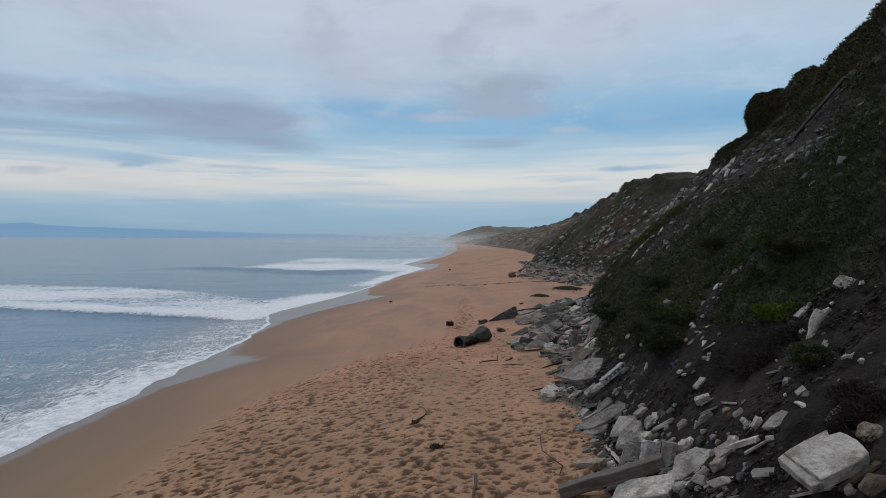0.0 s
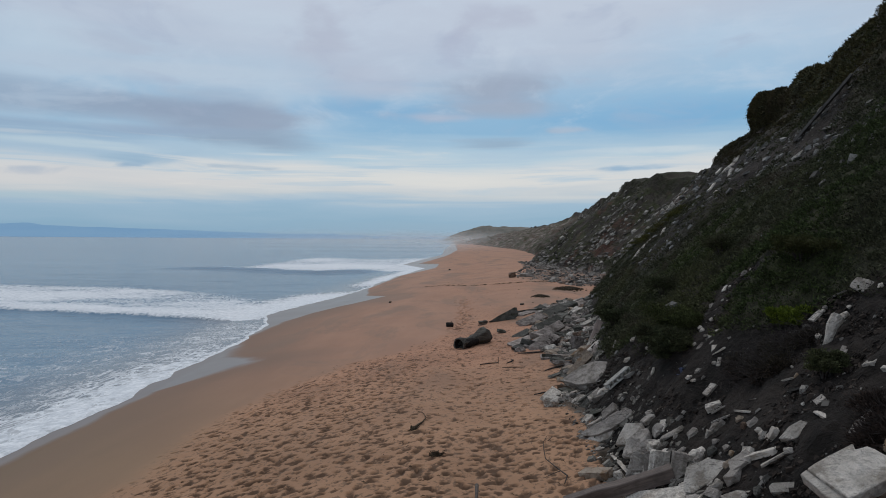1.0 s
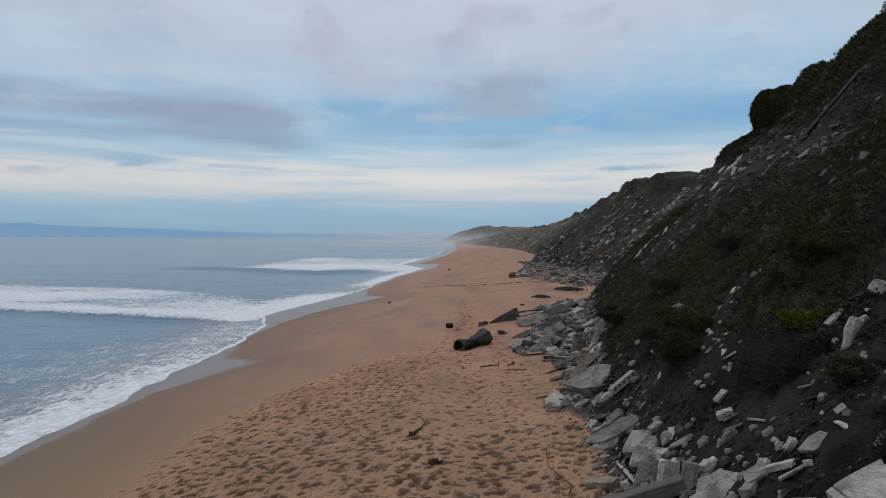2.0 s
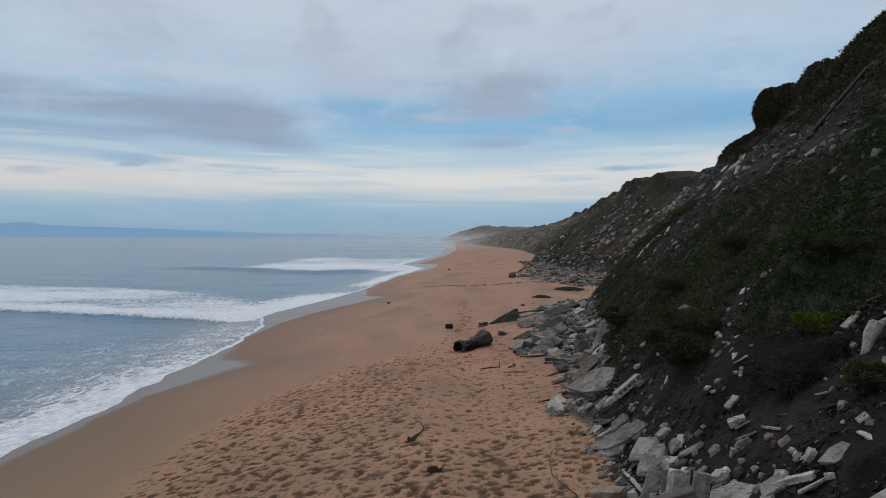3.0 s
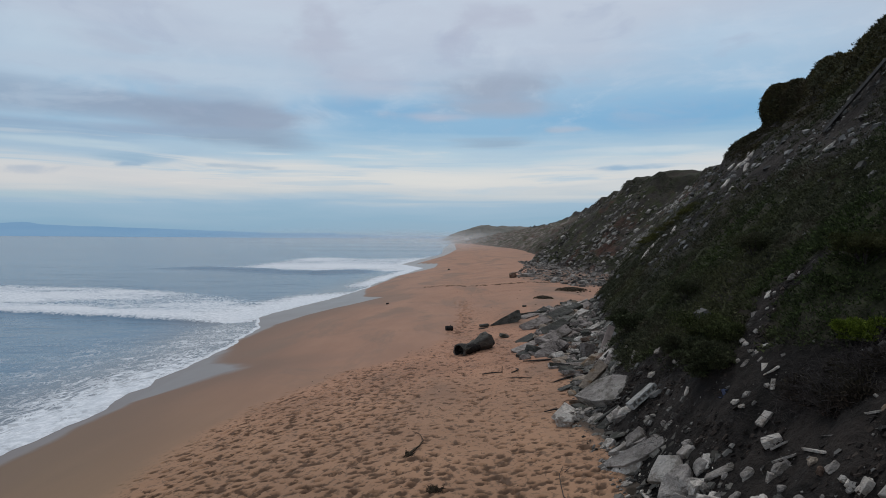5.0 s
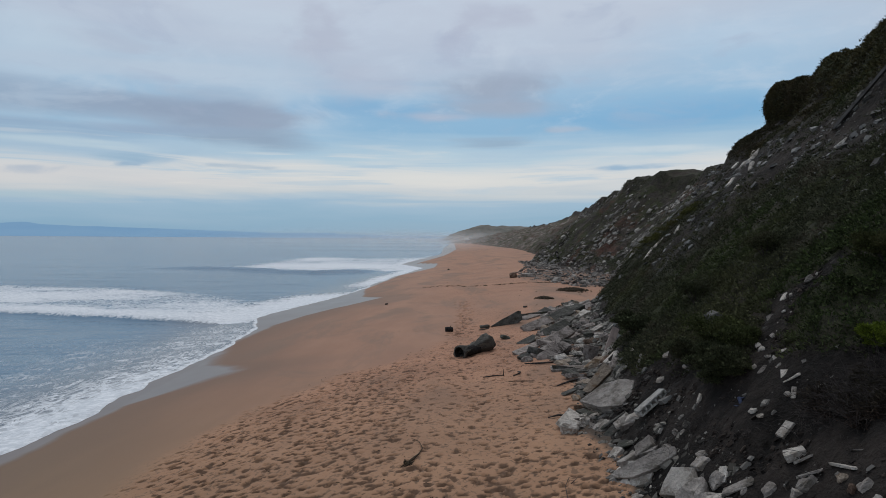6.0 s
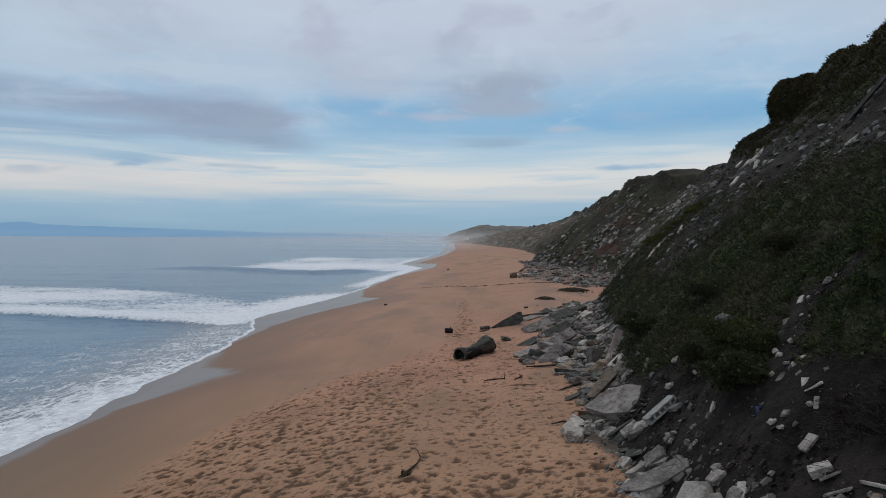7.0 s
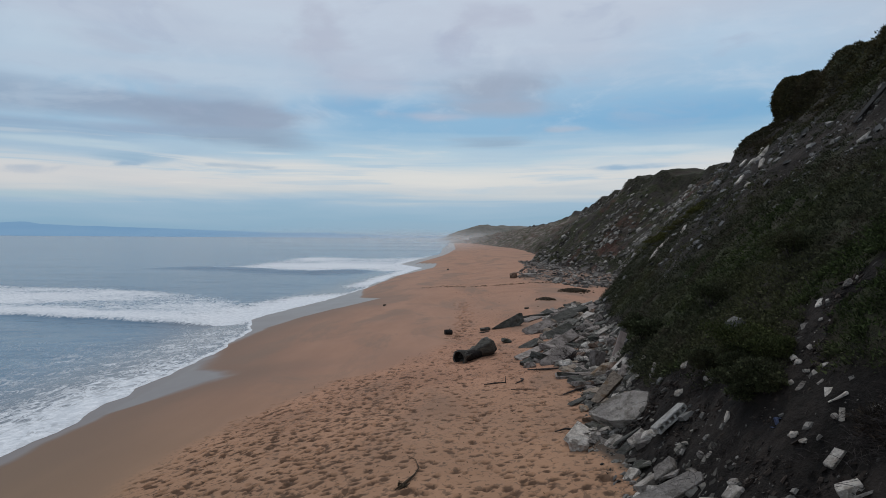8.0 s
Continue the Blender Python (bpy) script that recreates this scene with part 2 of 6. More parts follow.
def slope_material():
    """Dark earth with gravel, under patchy low growth."""
    m, t, p = material("slope_earth")
    at = place(t)
    green, far = attribute(t, "green"), attribute(t, "far")
    a = noise_node(t, at, 0.7, 5.0, 0.6)
    b = noise_node(t, at, 6.0, 6.0, 0.7)
    grit = voronoi_node(t, at, 22.0)
    soil = mix_col(t, span(t, a, 0.3, 0.7), (0.0082, 0.0066, 0.0058), (0.042, 0.033, 0.028))
    soil = mix_col(t, math_node(t, "MULTIPLY", span(t, b, 0.5, 0.8), 0.5), soil, (0.048, 0.037, 0.031))
    soil = mix_col(t, math_node(t, "MULTIPLY", span(t, grit, 0.22, 0.08), 0.3), soil, (0.07, 0.065, 0.06))
    damp_earth = span(t, noise_node(t, stretch(t, at, (1.0, 1.0, 0.6)), 1.7, 6.0, 0.65, 0.8), 0.46, 0.60)
    soil = mix_col(t, math_node(t, "MULTIPLY", damp_earth, 0.6), soil, (0.0060, 0.0050, 0.0042))
    # pale bare ribs of the far coast, lightened further for haze
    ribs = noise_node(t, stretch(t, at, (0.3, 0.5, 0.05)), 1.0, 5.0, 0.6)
    hazy_pale_earth = mix_col(t, span(t, ribs, 0.4, 0.62), (0.15, 0.117, 0.102), (0.28, 0.228, 0.20))
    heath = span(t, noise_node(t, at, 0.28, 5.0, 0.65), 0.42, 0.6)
    hazy_pale_earth = mix_col(t, math_node(t, "MULTIPLY", heath, 0.8), hazy_pale_earth, (0.055, 0.050, 0.028))
    soil = mix_col(t, far, soil, hazy_pale_earth)
    ruddy = span(t, noise_node(t, at, 0.14, 4.0, 0.6), 0.50, 0.60)
    low_heath = mix_col(t, ruddy, (0.032, 0.036, 0.013), (0.075, 0.034, 0.024))
    mottle = math_node(t, "MULTIPLY", span(t, noise_node(t, at, 0.45, 6.0, 0.7), 0.44, 0.58), math_node(t, "MULTIPLY", span(t, far, 0.01, 0.08), 0.9))
    soil = mix_col(t, mottle, soil, low_heath)
    moss = mix_col(t, span(t, b, 0.3, 0.7), (0.018, 0.022, 0.010), (0.058, 0.064, 0.026))
    rust = mix_col(t, span(t, noise_node(t, at, 0.25, 4.0), 0.45, 0.65), moss, (0.042, 0.032, 0.022))
    cover = math_node(t, "MULTIPLY", green, span(t, math_node(t, "ADD", green, math_node(t, "ADD", b, -0.8)), -0.15, 0.15))
    put(t, p.inputs["Base Color"], mix_col(t, cover, soil, rust))
    p.inputs["Roughness"].default_value = 0.95
    p.inputs["Specular IOR Level"].default_value = 0.2
    h = math_node(t, "MULTIPLY_ADD", noise_node(t, at, 19.0, 5.0, 0.7), 0.35, math_node(t, "MULTIPLY_ADD", a, 1.5, b))
    put(t, p.inputs["Normal"], bump_node(t, h, 0.85, 0.2))
    return m


def rock_material(name, dark, light, stain):
    m, t, p = material(name)
    at = object_place(t)
    lucky = object_random(t)
    shift = t.nodes.new("ShaderNodeVectorMath")
    shift.operation = "SCALE"
    at2 = t.nodes.new("ShaderNodeVectorMath")
    at2.operation = "ADD"
    put(t, shift.inputs[0], (7.1, 3.7, 5.3)), put(t, shift.inputs["Scale"], lucky)
    put(t, at2.inputs[0], at), put(t, at2.inputs[1], shift.outputs[0])
    at = at2.outputs[0]
    a = noise_node(t, at, 2.5, 5.0, 0.6)
    b = noise_node(t, at, 22.0, 5.0, 0.7)
    col = mix_col(t, span(t, a, 0.3, 0.7), dark, light)
    col = mix_col(t, math_node(t, "MULTIPLY", span(t, b, 0.50, 0.72), 0.45), col, tuple(c * 0.45 for c in dark))
    col = mix_col(t, math_node(t, "MULTIPLY", span(t, noise_node(t, at, 3.2, 5.0, 0.65), 0.50, 0.62), 0.75), col, stain)
    col = mix_col(t, math_node(t, "MULTIPLY", span(t, noise_node(t, at, 6.0, 6.0, 0.7, 0.6), 0.54, 0.67), 0.42), col, tuple(x * 0.5 for x in stain))
    tone = math_node(t, "MULTIPLY_ADD", lucky, 0.55, 0.76)
    hsv = t.nodes.new("ShaderNodeHueSaturation")
    put(t, hsv.inputs["Color"], col), put(t, hsv.inputs["Value"], tone)
    put(t, p.inputs["Base Color"], hsv.outputs[0])
    p.inputs["Roughness"].default_value = 0.9
    p.inputs["Specular IOR Level"].default_value = 0.25
    c = noise_node(t, at, 7.0, 6.0, 0.65, 0.5)
    put(t, p.inputs["Normal"], bump_node(t, math_node(t, "MULTIPLY_ADD", b, 0.7, math_node(t, "MULTIPLY_ADD", c, 1.6, a)), 1.0, 0.09))
    return m


def leaf_material(name, low, high, dead):
    m, t, p = material(name)
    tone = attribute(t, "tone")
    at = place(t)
    # tone holds the shade between leaves as well as their variety
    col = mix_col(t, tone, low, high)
    col = mix_col(t, math_node(t, "MULTIPLY", span(t, noise_node(t, at, 0.55, 4.0), 0.5, 0.68), 0.75), col, dead)
    yellowing = span(t, noise_node(t, at, 0.20, 3.0), 0.48, 0.62)
    col = mix_col(t, math_node(t, "MULTIPLY", yellowing, math_node(t, "MULTIPLY", tone, 0.55)), col, tuple(min(1, c * 1.3) for c in (high[0] * 1.05, high[1], high[2] * 0.7)))
    lush = mix_col(t, tone, tuple(c * 0.9 for c in low), (high[0] * 0.72, high[1] * 1.0, high[2] * 0.52))
    put(t, p.inputs["Base Color"], mix_col(t, attribute(t, "lush"), col, lush))
    p.inputs["Roughness"].default_value = 0.8
    p.inputs["Specular IOR Level"].default_value = 0.08
    return m


def wood_material(name, dark, light):
    m, t, p = material(name)
    at = object_place(t)
    g = noise_node(t, stretch(t, at, (1.2, 14, 14)), 1.5, 5.0, 0.6, 0.4)
    b = noise_node(t, at, 5.0, 4.0)
    col = mix_col(t, span(t, g, 0.3, 0.7), dark, light)
    put(t, p.inputs["Base Color"], mix_col(t, math_node(t, "MULTIPLY", span(t, b, 0.5, 0.75), 0.5), col, tuple(c * 0.5 for c in dark)))
    p.inputs["Roughness"].default_value = 0.85
    put(t, p.inputs["Normal"], bump_node(t, g, 0.5, 0.02))
    return m


def plain_material(name, a, b, scale, rough=0.9, bump=0.3):
    m, t, p = material(name)
    n = noise_node(t, place(t), scale, 5.0, 0.6)
    put(t, p.inputs["Base Color"], mix_col(t, span(t, n, 0.3, 0.7), a, b))
    p.inputs["Roughness"].default_value = rough
    p.inputs["Specular IOR Level"].default_value = 0.2
    put(t, p.inputs["Normal"], bump_node(t, n, bump, 0.05))
    return m


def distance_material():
    """Far land across the bay, its haze painted as a blue glow."""
    m, t, p = material("hazed_land")
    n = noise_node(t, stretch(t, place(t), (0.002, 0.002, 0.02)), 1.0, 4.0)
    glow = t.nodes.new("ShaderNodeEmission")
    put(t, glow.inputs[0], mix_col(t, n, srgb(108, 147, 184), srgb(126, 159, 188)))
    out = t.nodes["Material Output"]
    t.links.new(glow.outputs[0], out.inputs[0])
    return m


SAND, WATER, EARTH = sand_material(), water_material(), slope_material()
ROCKS = {
    "pale": rock_material("pale_concrete", (0.50, 0.45, 0.395), (0.74, 0.675, 0.605), (0.28, 0.235, 0.19)),
    "grey": rock_material("grey_stone", (0.26, 0.23, 0.205), (0.48, 0.43, 0.385), (0.13, 0.112, 0.088)),
    "slate": rock_material("brown_grey_stone", (0.195, 0.165, 0.147), (0.390, 0.335, 0.302), (0.110, 0.090, 0.072)),
    "dark": rock_material("dark_wet_stone", (0.062, 0.060, 0.053), (0.135, 0.128, 0.112), (0.05, 0.052, 0.036)),
    "tan": rock_material("tan_stone", (0.26, 0.205, 0.16), (0.42, 0.345, 0.27), (0.20, 0.12, 0.06)),
    "rust": rock_material("rusty_stone", (0.13, 0.085, 0.062), (0.22, 0.15, 0.11), (0.09, 0.055, 0.04)),
}
GREEN = leaf_material("slope_leaves", (0.011, 0.012, 0.008), (0.090, 0.094, 0.054), (0.076, 0.058, 0.045))
HEATH = leaf_material("brown_heath", (0.013, 0.012, 0.008), (0.085, 0.076, 0.040), (0.070, 0.054, 0.034))
DEADLEAF = leaf_material("dead_leaves", (0.010, 0.008, 0.0075), (0.058, 0.042, 0.039), (0.04, 0.029, 0.027))
OLIVE = leaf_material("olive_leaves", (0.011, 0.013, 0.006), (0.084, 0.092, 0.038), (0.06, 0.052, 0.024))
LIME = leaf_material("lime_leaves", (0.028, 0.036, 0.006), (0.155, 0.19, 0.028), (0.09, 0.10, 0.02))
SCRUB = leaf_material("yellow_scrub", (0.022, 0.024, 0.007), (0.120, 0.118, 0.030), (0.080, 0.066, 0.030))
CHALK = rock_material("white_concrete", (0.55, 0.53, 0.49), (0.70, 0.68, 0.64), (0.40, 0.37, 0.32))
TWIG = plain_material("dead_twig", (0.015, 0.0115, 0.0105), (0.078, 0.066, 0.060), 12.0)
BARK = wood_material("driftwood", (0.040, 0.030, 0.024), (0.095, 0.072, 0.058))
LOGWOOD = wood_material("grey_log", (0.030, 0.028, 0.024), (0.115, 0.105, 0.088))
BEAM = wood_material("weathered_beam", (0.062, 0.045, 0.038), (0.14, 0.108, 0.092))
PINK = wood_material("pale_plank", (0.19, 0.145, 0.125), (0.30, 0.235, 0.205))
BLACK_WOOD = plain_material("black_wood", (0.010, 0.009, 0.009), (0.030, 0.026, 0.024), 14.0)
CHUTE = plain_material("chute_concrete", (0.055, 0.050, 0.046), (0.105, 0.098, 0.09), 2.0)
PLASTIC = plain_material("faded_plastic", (0.045, 0.055, 0.10), (0.075, 0.09, 0.15), 9.0, 0.5, 0.1)
WEED = plain_material("dry_seaweed", (0.022, 0.016, 0.010), (0.070, 0.050, 0.030), 6.0)
HEADLAND = plain_material("headland_earth", (0.10, 0.10, 0.085), (0.20, 0.18, 0.155), 0.02, 0.95, 0.4)
HAZED_LAND = distance_material()


# ---- shape of the land ----
def vnoise(x, y, seed=0):
    """Smooth value noise, 0 to 1, on a unit lattice."""
    x, y = np.asarray(x, float), np.asarray(y, float)
    ix, iy = np.floor(x).astype(np.int64), np.floor(y).astype(np.int64)
    fx, fy = x - ix, y - iy
    fx, fy = fx * fx * (3 - 2 * fx), fy * fy * (3 - 2 * fy)

    def corner(i, j):
        h = (i * 374761393 + j * 668265263 + seed * 974711 + 12345) & 0xFFFFFFFF
        h = ((h ^ (h >> 13)) * 1274126177) & 0xFFFFFFFF
        return ((h ^ (h >> 16)) & 0xFFFF) / 65535.0

    a = corner(ix, iy) * (1 - fx) + corner(ix + 1, iy) * fx
    b = corner(ix, iy + 1) * (1 - fx) + corner(ix + 1, iy + 1) * fx
    return a * (1 - fy) + b * fy


def fbm(x, y, octaves=4, seed=0):
    """Fractal noise, about -0.5 to 0.5."""
    total, amp, norm = 0.0, 1.0, 0.0
    for k in range(octaves):
        total = total + amp * (vnoise(np.asarray(x) * 2 ** k, np.asarray(y) * 2 ** k, seed + k) - 0.5)
        norm += amp
        amp *= 0.5
    return total / norm


def smooth(a, b, v):
    k = np.clip((np.asarray(v, float) - a) / (b - a), 0, 1)
    return k * k * (3 - 2 * k)


TOE_Y = (0, 5, 8, 11, 14, 16, 20, 24, 30, 37, 42, 45, 48, 55, 65, 80, 92, 105, 117, 130, 150, 233, 270, 340, 500, 800)
TOE_X = (2.2, 2.4, 2.6, 2.85, 3.0, 3.15, 3.9, 4.9, 6.5, 7.6, 8.6, 9.8, 11.2, 14.4, 18, 20, 20, 17, 15.3, 18, 23, 29, 30, 27, 21, 15)
RIM_Y = (0, 20, 25, 30, 42.7, 45, 48, 55, 80, 92, 111, 120, 193, 373, 640, 800)
RIM_X = (15.6, 16.8, 17.5, 18.4, 20.8, 22.2, 24.8, 28.5, 35, 36, 32, 34, 46, 72, 95, 110)
RIM_Z = (14.2, 14.2, 14.2, 13.7, 14.4, 14.0, 13.0, 13.6, 14.5, 14.5, 14.6, 14.8, 15, 15.5, 17, 18)
MID_Y = (0, 10, 12, 14, 23, 28, 36, 52, 75, 300, 900)
MID_Z = (0.95, 0.94, 0.92, 0.86, 0.45, 0.27, 0.08, 0.0, 0.05, 0.0, 0.0)
SHIFT_Y = (50, 60, 75, 100, 125, 150, 235, 323, 500, 800, 5000)
SHIFT_X = (0, 1.0, 2.2, 4.2, 6.9, 5.5, 11.2, 12, 16.5, 23.5, 71)


def sand(x, y):
    """Height of the beach."""
    x, y = np.asarray(x, float), np.asarray(y, float)
    mid = np.interp(y, MID_Y, MID_Z)
    x = x - np.interp(y, SHIFT_Y, SHIFT_X)
    f = np.clip(-x / 11.2, 0, 1) ** 1.25
    z = mid + (-1.0 - mid) * f + 0.10 * np.clip(x - 1.0, 0, 6)
    z = z - 0.055 * np.clip(-11.2 - x, 0, 60)
    return z + 0.10 * fbm(x * 0.25, y * 0.25, 3, 5) * smooth(-12, -4, x)


def hill(x, y):
    """Height of the slope above the beach; far below where there is none."""
    x, y = np.asarray(x, float), np.asarray(y, float)
    toe, rx, rz = np.interp(y, TOE_Y, TOE_X), np.interp(y, RIM_Y, RIM_X), np.interp(y, RIM_Y, RIM_Z)
    g0 = np.interp(y, MID_Y, MID_Z)
    s = (x - toe) / (rx - toe)
    z = np.interp(s, (-0.3, 0, 0.9, 1.0, 1.15, 4), (-0.3, 0, 0.0, 0.0, 0.0, 0.0))
    k = np.where(s < 0.9, s / 0.9 * (rz - 2.3 - g0), (rz - 2.3 - g0) + np.clip((s - 0.9) / 0.09, 0, 1) * 2.3)
    k = k + np.clip(s - 1.0, 0, 3) * 1.2
    bump = smooth(0.0, 0.15, s)
    rough = 1.5 * fbm(x * 0.16, y * 0.16, 4, 21) + 0.9 * fbm(x * 0.07 + y * 0.35, y * 0.35 - x * 0.1, 3, 31)
    far = np.clip(y / 60, 1, 3)
    return g0 + k + bump * rough * far

# ---- mesh helpers ----


def mesh_np(name, verts, faces, mat, attrs=None, shade=True):
    """A mesh from arrays: one row of indices a face, all faces of one size."""
    verts, faces = np.asarray(verts, np.float32), np.asarray(faces, np.int32)
    me = bpy.data.meshes.new(name)
    size = faces.shape[1]
    me.vertices.add(len(verts))
    me.vertices.foreach_set("co", verts.ravel())
    me.loops.add(faces.size)
    me.loops.foreach_set("vertex_index", faces.ravel())
    me.polygons.add(len(faces))
    me.polygons.foreach_set("loop_start", np.arange(0, faces.size, size, dtype=np.int32))
    me.polygons.foreach_set("use_smooth", np.full(len(faces), shade))
    me.update(calc_edges=True)
    for key, values in (attrs or {}).items():
        me.attributes.new(key, "FLOAT", "POINT").data.foreach_set("value", np.asarray(values, np.float32).ravel())
    me.materials.append(mat)
    return new(name, me)


def grid_faces(rows, cols):
    i = np.arange(rows * cols).reshape(rows, cols)
    return np.stack([i[:-1, :-1], i[:-1, 1:], i[1:, 1:], i[1:, :-1]], -1).reshape(-1, 4)


def steps(*parts):
    """Coordinates in stretches of (start, end, first step, last step)."""
    out = []
    for a, b, s0, s1 in parts:
        v = a
        while v < b - 1e-6:
            out.append(v)
            v += s0 + (s1 - s0) * (v - a) / (b - a)
    out.append(parts[-1][1])
    return np.array(out)


def part(name, bm, mat, parent=None, label="", shade=False):
    me = bpy.data.meshes.new(name)
    bm.to_mesh(me)
    bm.free()
    for f in me.polygons:
        f.use_smooth = shade
    me.materials.append(mat)
    ob = new(name, me)
    if parent:
        ob.parent = parent
    return tagged(ob, label)


def tube(bm, points, radii, sides=6, cap=True):
    """A bent, tapering rod through points."""
    points = [Vector(q) for q in points]
    rings = []
    for i, q in enumerate(points):
        along = (points[min(i + 1, len(points) - 1)] - points[max(i - 1, 0)]).normalized()
        side = along.cross(Vector((0.13, 0.31, 0.94))).normalized()
        up = side.cross(along)
        r = radii[i] if isinstance(radii, (list, tuple)) else radii
        rings.append([bm.verts.new(q + (side * math.cos(a) + up * math.sin(a)) * r) for a in (2 * math.pi * k / sides for k in range(sides))])
    for a, b in zip(rings, rings[1:]):
        for k in range(sides):
            bm.faces.new((a[k], a[(k + 1) % sides], b[(k + 1) % sides], b[k]))
    if cap:
        bm.faces.new(rings[0][::-1]), bm.faces.new(rings[-1])
    return rings


def top(x, y):
    """The ground's height: sand or slope."""
    return float(max(sand(x, y), hill(x, y)))


def lie(x, y, reach=0.25):
    """A turn that lays a thing on the ground at x, y."""
    dx = (top(x + reach, y) - top(x - reach, y)) / (2 * reach)
    dy = (top(x, y + reach) - top(x, y - reach)) / (2 * reach)
    return Vector((0, 0, 1)).rotation_difference(Vector((-dx, -dy, 1)).normalized()).to_matrix().to_4x4()


APRON_Y = (8, 12, 14, 15, 16, 18, 21, 24, 27, 30, 36, 40, 45)
APRON_X = (2.4, 2.7, 3.1, 3.0, 2.7, 3.3, 3.8, 3.8, 3.9, 4.1, 5.0, 6.2, 8.4)

# ---- ground: one sheet of sand, trodden near the slope ----
WET_Y = (-40, 16, 19.6, 24.7, 27.3, 29.2, 30.4, 31.6, 38.5, 45, 51, 56, 60.5, 63.5, 75, 101, 122, 138, 150, 200, 235, 300, 1000)
WET_X = (-11.8, -11.5, -11.3, -11.0, -9.4, -8.1, -8.6, -10.2, -11.5, -11.3, -9.5, -7.4, -5.2, -7.4, -8.6, -6.4, -1.2, -0.6, -5.5, 0.5, 3.0, 7.0, 20.0)
TROD_Y = (-20, 14, 17, 20, 22.3, 25.4, 26.8, 32, 42)
TROD_X = (-6.4, -6.5, -6.6, -6.2, -5.2, -3.8, -1.9, -0.1, 0.7)


def build_ground():
    xs = np.concatenate([-steps((11.9, 30, 0.12, 0.8), (30, 5000, 1.0, 900))[::-1], steps((-11.9, -6.8, 0.12, 0.06), (-6.8, 3.6, 0.046, 0.046), (3.6, 12, 0.07, 0.3), (12, 60, 0.6, 8), (60, 5000, 20, 1200))[1:]])
    ys = steps((-200, 0, 40, 2), (0, 8, 1.0, 0.05), (8, 20, 0.044, 0.060), (20, 36, 0.060, 0.15), (36, 80, 0.14, 0.6), (80, 300, 0.8, 8), (300, 4950, 20, 900))
    X, Y = np.meshgrid(xs, ys)
    Z = sand(X, Y)
    edge = np.interp(Y, WET_Y, WET_X) + 0.35 * fbm(Y * 0.5, Y * 0.0 + 3, 3, 8)
    soft = np.interp(Y, (26, 28, 34, 38), (0.25, 0.9, 0.9, 0.3))
    wet = smooth(0.35, -1.0, (X - edge) / soft + 0.5 * fbm(X * 1.5, Y * 0.8, 3, 9))
    trod_edge = np.interp(Y, TROD_Y, TROD_X)
    loose = smooth(-0.3, 0.9, X - trod_edge + 1.2 * fbm(X * 0.7, Y * 0.7, 3, 12)) * smooth(52, 36, Y)
    far_dry = 0.7 * smooth(40, 60, Y) * smooth(-5, 4, X)
    damp = 1 - np.maximum(loose, far_dry)
    Z = Z + loose * (0.05 * fbm(X * 1.2, Y * 1.2, 3, 40) + 0.035 * fbm(X * 4, Y * 3, 3, 41)) * smooth(60, 40, Y)
    soak = 0.85 * smooth(6.0, 0.2, X - edge + 1.5 * fbm(X * 0.4, Y * 0.15, 3, 14)) * smooth(90, 50, Y)
    pit_shade = np.zeros_like(Z)                                   # shade of the prints painted dark, with moist sand brought up by feet
    rng = np.random.default_rng(11)
    prints = []
    # single trails along the beach, and a trampled spread
    for k in range(34):
        x0, y0, heading = rng.uniform(-5.5, 3.0), rng.uniform(6, 12), rng.normal(0.0, 0.10)
        for n in range(60):
            y0 += 0.62 + rng.normal(0, 0.06)
            x0 += math.tan(heading) * 0.62 + rng.normal(0, 0.03) + 0.020
            heading += rng.normal(0, 0.05)
            prints.append((x0 + (0.10 if n % 2 else -0.10), y0, heading + rng.normal(0, 0.15), rng.uniform(0.65, 0.95)))
    for k in range(9000):
        prints.append((rng.uniform(-6.8, 3.4), 7 + 27 * rng.random() ** 1.2, rng.normal(0.2, 0.45), 0.32 + 0.66 * rng.random() ** 2.1))
    for k in range(420):                                      # a worn path that goes on past the logs
        py = rng.uniform(34, 52)
        prints.append((np.interp(py, (34, 52), (0.9, 1.7)) + rng.normal(0, 0.35), py, rng.normal(0, 0.5), rng.uniform(0.8, 1.5)))
    for px, py, turn, size in prints:
        path = 34 < py < 52 and abs(px - np.interp(py, (34, 52), (0.9, 1.7))) < 0.9
        if not path and not (8 < py < 36 and -6.9 < px < 3.6) or px < np.interp(py, TROD_Y, TROD_X) + rng.uniform(-0.1, 1.2):
            continue
        if not path and px > -0.8 and py > 14.5 and rng.random() < 0.55:
            continue                                          # firmer, less trodden sand before the rubble
        i0, i1 = np.searchsorted(ys, (py - 0.42, py + 0.42))
        j0, j1 = np.searchsorted(xs, (px - 0.42, px + 0.42))
        u, v = X[i0:i1, j0:j1] - px, Y[i0:i1, j0:j1] - py
        c, s = math.cos(turn), math.sin(turn)
        a, b = (u * c + v * s) / (0.086 * size), (v * c - u * s) / (0.066 * size)
        r2 = a * a + b * b
        deep = rng.uniform(0.045, 0.105) * size
        a2, b2 = a + rng.normal(0, 0.15), b + rng.normal(0, 0.15)
        pit_shade[i0:i1, j0:j1] = np.maximum(pit_shade[i0:i1, j0:j1], rng.uniform(0.6, 1.15) * np.exp(-(a2 * a2 + b2 * b2) ** 1.5 / 1.9))
        Z[i0:i1, j0:j1] += -deep * np.exp(-r2 ** 3) + 0.09 * deep * np.exp(-((np.sqrt(r2) - 1.5) / 0.35) ** 2)
